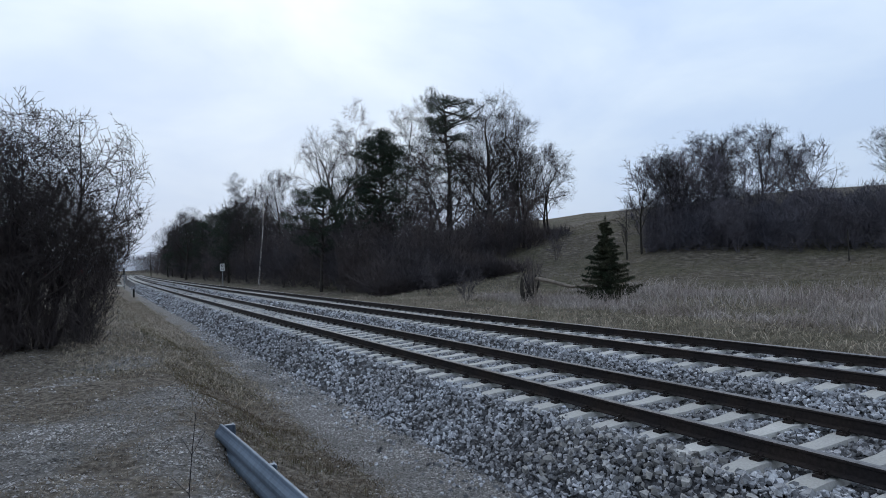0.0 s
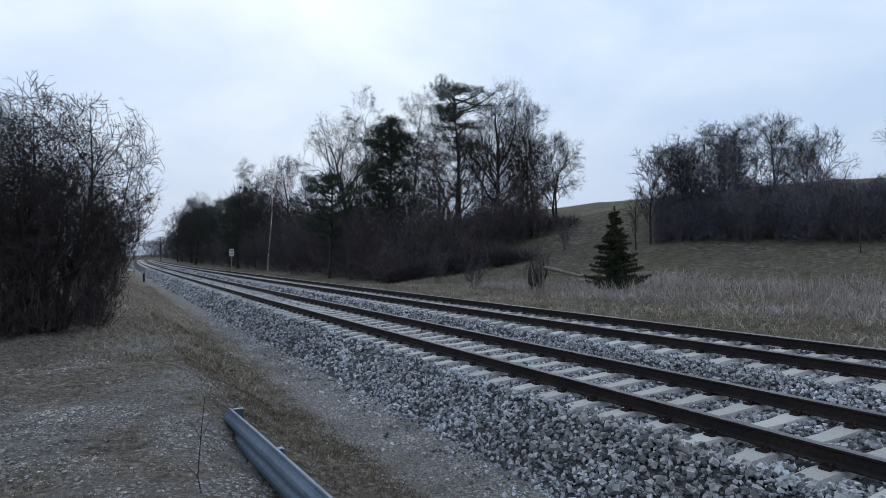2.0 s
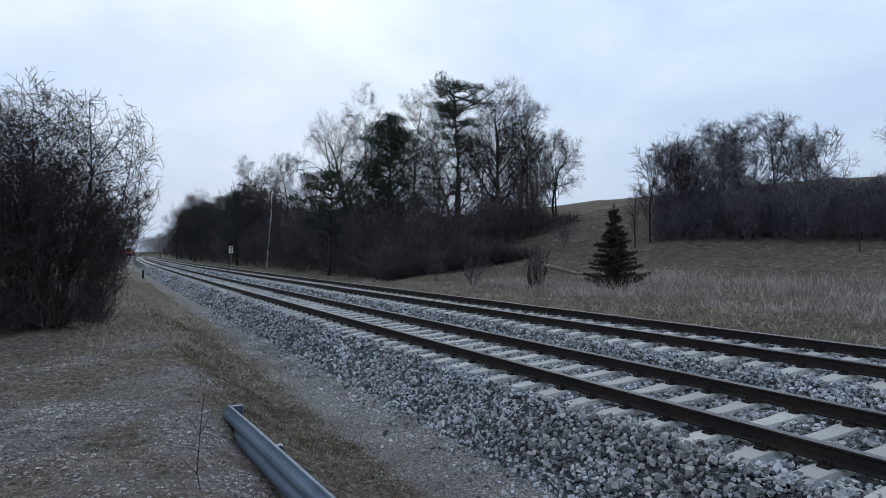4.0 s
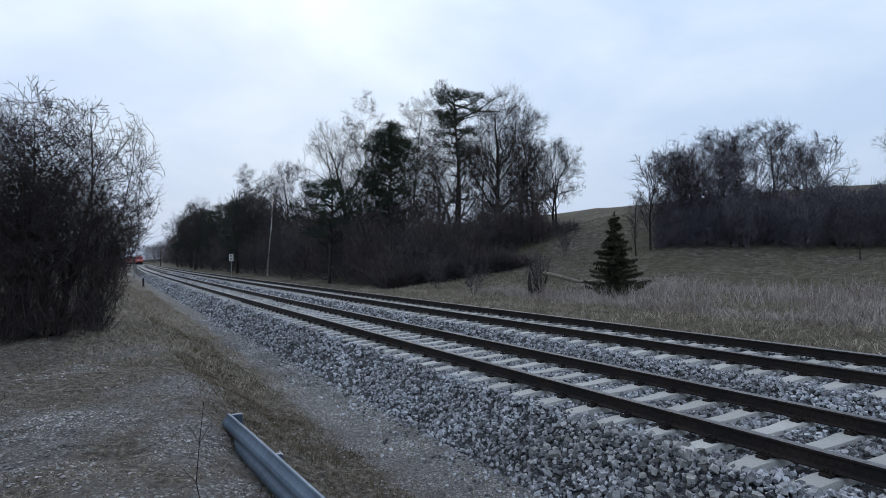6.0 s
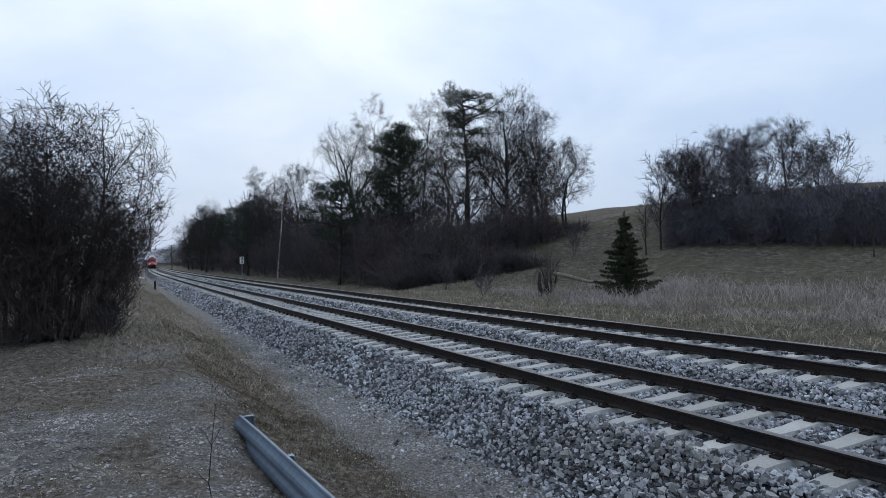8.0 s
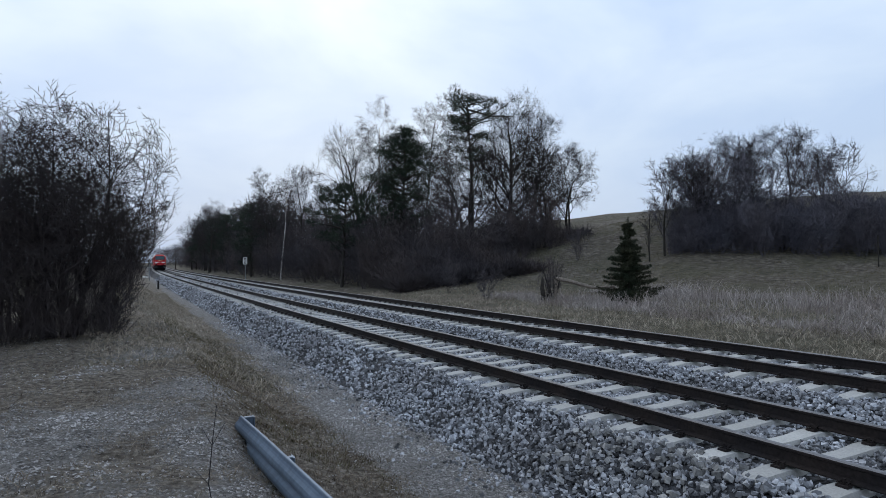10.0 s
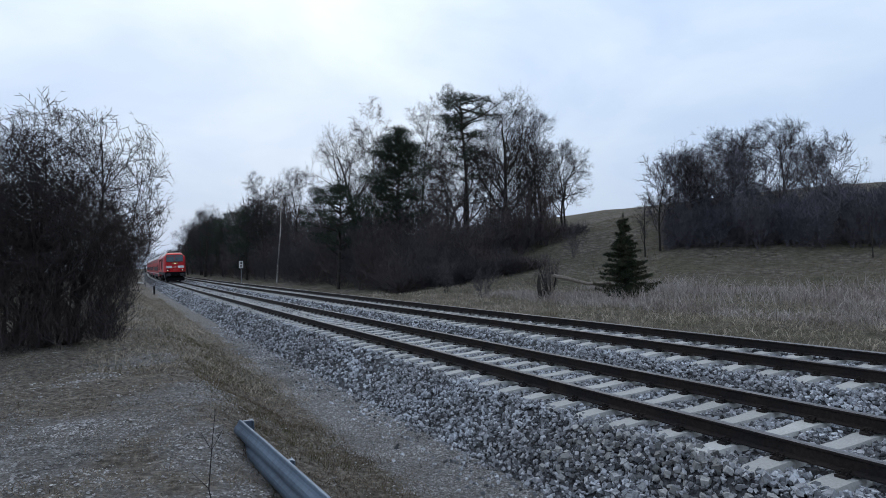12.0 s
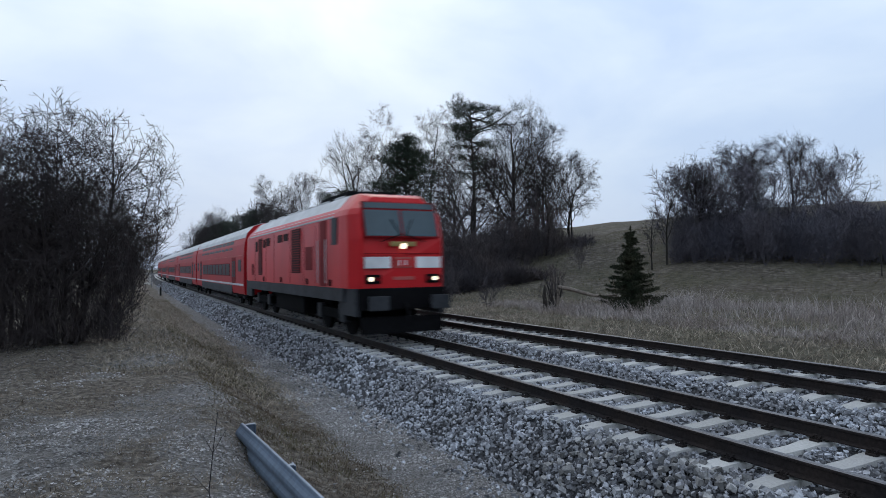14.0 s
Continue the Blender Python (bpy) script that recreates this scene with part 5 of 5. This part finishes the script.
        part("headlamp", b2, "lamp", w, "lit headlamp")
        b2 = bmesh.new()
        cyl(b2, (s * 0.72, 0.0, 1.58), (s * 0.72, -0.04, 1.58), 0.06, 0.05, 16)
        part("tail_lamp", b2, "dark_red", w)
        # buffers
        b2 = bmesh.new()
        cyl(b2, (s * 0.86, 0.1, 0.98), (s * 0.86, -0.42, 0.98), 0.13, n=16)
        box(b2, (s * 0.86 - 0.27, -0.50, 0.80), (s * 0.86 + 0.27, -0.42, 1.16), 0.03)
        part("buffer", b2, "skirt_grey", e, "dark grey rectangular buffer")
    face("badge", -0.24, 0.24, 1.87, 2.15, "pale_red", "square badge with red strokes", 0.025)
    for x0, x1, z0, z1 in ((-0.19, 0.19, 1.90, 2.10),):
        face("badge_field", x0, x1, z0, z1, "red", "", 0.03)
    for x0 in (-0.14, 0.03):
        face("badge_bar", x0, x0 + 0.04, 1.93, 2.07, "white", "", 0.034, 0.004)
    face("number_plate_bar", -0.30, 0.30, 1.555, 1.64, "pale_red", "plain pale bar", 0.022, 0.004)
    face("waist_line", -1.1, 1.1, 2.235, 2.25, "dark_red", "", 0.025, 0.004)
    h = face("upper_lamp_housing", -0.36, 0.36, 2.43, 2.56, "brass", "dull brass lamp bracket", 0.03, 0.03)
    b2 = bmesh.new()
    cyl(b2, (0, 0.02, 2.44), (0, -0.06, 2.44), 0.08, 0.07, 20)
    part("headlamp", b2, "lamp", h, "lit upper headlamp")
    # buffer beam, coupling, plough and tanks
    bm = bmesh.new()
    box(bm, (-1.2, -0.04, 0.78), (1.2, 0.5, ZB + 0.01), 0.04)
    part("buffer_beam", bm, "black", e)
    bm = bmesh.new()
    extrude_y(bm, [(-1.15, 0.17), (1.15, 0.17), (1.15, 0.6), (-1.15, 0.6)], (0.02, 0.12))
    part("rail_guard", bm, "black", e)
    bm = bmesh.new()
    cyl(bm, (0, 0.0, 0.95), (0, -0.3, 0.82), 0.05, n=8)
    cyl(bm, (0, -0.3, 0.82), (0, -0.34, 0.5), 0.04, n=8)
    part("coupling", bm, "black", e)
    bm = bmesh.new()
    box(bm, (-1.2, 5.6, 0.36), (1.2, 9.9, 1.2), 0.1)
    part("fuel_tank", bm, "black", e)
    bogie(e, 1.9, 2)
    bogie(e, LEN - 4.2, 2)
    return e


def build_coach():
    c = tagged(new("double_deck_coach"), "red double-deck railway coach with dark window bands", "coach", "train")
    LEN, W = 22.9, 1.33
    ring = [(-W + 0.06, 0.62), (W - 0.06, 0.62), (W, 1.1), (W, 2.55), (W * 0.97, 3.1), (W * 0.86, 3.62), (W * 0.62, 3.98), (W * 0.3, 4.12), (-W * 0.3, 4.12), (-W * 0.62, 3.98), (-W * 0.86, 3.62), (-W * 0.97, 3.1), (-W, 2.55), (-W, 1.1)]
    part("body", extrude_y(bmesh.new(), ring, (0.0, LEN)), "coach_red", c, "red coach body")
    roof = [(W * 0.915, 3.42), (W * 0.875, 3.63), (W * 0.635, 4.0), (W * 0.3, 4.145), (-W * 0.3, 4.145), (-W * 0.635, 4.0), (-W * 0.875, 3.63), (-W * 0.915, 3.42)]
    part("roof", extrude_y(bmesh.new(), roof, (0.15, LEN - 0.05)), "roof_grey", c, "pale grey rounded roof")
    for s in (-1, 1):
        def strip(name, y0, y1, z0, z1, m, d=0.012, lab="", parent=None):
            b2 = bmesh.new()
            xs = lambda z: s * float(np.interp(z, [1.1, 2.55, 3.1, 3.62], [W, W, W * 0.97, W * 0.86]))
            q = [(xs(z0) - s * 0.02, z0), (xs(z0) + s * d, z0), (xs(z1) + s * d, z1), (xs(z1) - s * 0.02, z1)]
            extrude_y(b2, q, (y0, y1))
            return part(name, b2, m, parent or c, lab)
        strip("waist_stripe", 0.1, LEN - 0.1, 2.52, 2.57, "pale_red", 0.01, "thin pale stripe")
        strip("foot_stripe", 0.1, LEN - 0.1, 1.04, 1.14, "roof_grey", 0.016, "pale stripe along the foot")
        b2 = bmesh.new()
        box(b2, (s * (W - 0.03) - 0.03, 3.9, 0.55), (s * (W - 0.03) + 0.035, LEN - 3.9, 1.0), 0.02)
        part("skirt", b2, "skirt_grey", c, "dark grey lower skirt")
        # pale pillars of the upper band paint in a sky reflection
        up = strip("window_band", 3.6, LEN - 3.6, 2.86, 3.42, "pale_red", 0.008)
        lo = strip("window_band", 4.6, LEN - 4.6, 1.5, 2.2, "dark_red", 0.008)
        for i in range(10):
            y = 3.8 + i * 1.55
            strip("window", y, y + 1.3, 2.9, 3.38, "train_glass", 0.016, "", up)
        for i in range(9):
            y = 4.75 + i * 1.52
            strip("window", y, y + 1.25, 1.54, 2.16, "train_glass", 0.016, "", lo)
        for y in (2.6, LEN - 3.9):
            d = strip("door", y, y + 1.25, 1.05, 2.48, "dark_red", 0.014, "coach door with tall windows")
            for k in (0.12, 0.72):
                strip("door_window", y + k, y + k + 0.4, 1.45, 2.3, "train_glass", 0.02, "", d)
        strip("end_window", 0.8, 1.7, 1.75, 2.35, "train_glass", 0.014)
        strip("end_window", LEN - 1.7, LEN - 0.8, 1.75, 2.35, "train_glass", 0.014)
    bm = bmesh.new()
    box(bm, (-0.7, -0.45, 1.0), (0.7, 0.02, 3.0), 0.1)
    part("gangway", bm, "black", c)
    bm = bmesh.new()
    box(bm, (-1.15, 0.3, 0.5), (1.15, LEN - 0.3, 0.9), 0.05)
    part("underframe", bm, "black", c)
    bogie(c, 1.6, 2, 0.46)
    bogie(c, LEN - 3.9, 2, 0.46)
    return c


LOCO = build_loco()
COACHES = [build_coach()]
for _ in range(4):
    COACHES.append(copy_thing(COACHES[0], pose(0, 0, 0)))


def along(y):
    """Pose on the near track with the front at y, heading towards the camera."""
    return pose(X1 + line_x(y), y, 0.0, 0, 0, heading(y + 8))


def motions():
    times = [0.5 * i for i in range(29)]
    walk(LOCO, [(t, along(FRONT_Y + SPEED * (14.0 - t))) for t in times])
    for i, c in enumerate(COACHES):
        back = 16.6 + 23.6 * i
        walk(c, [(t, along(FRONT_Y + back + SPEED * (14.0 - t))) for t in times])


motions()
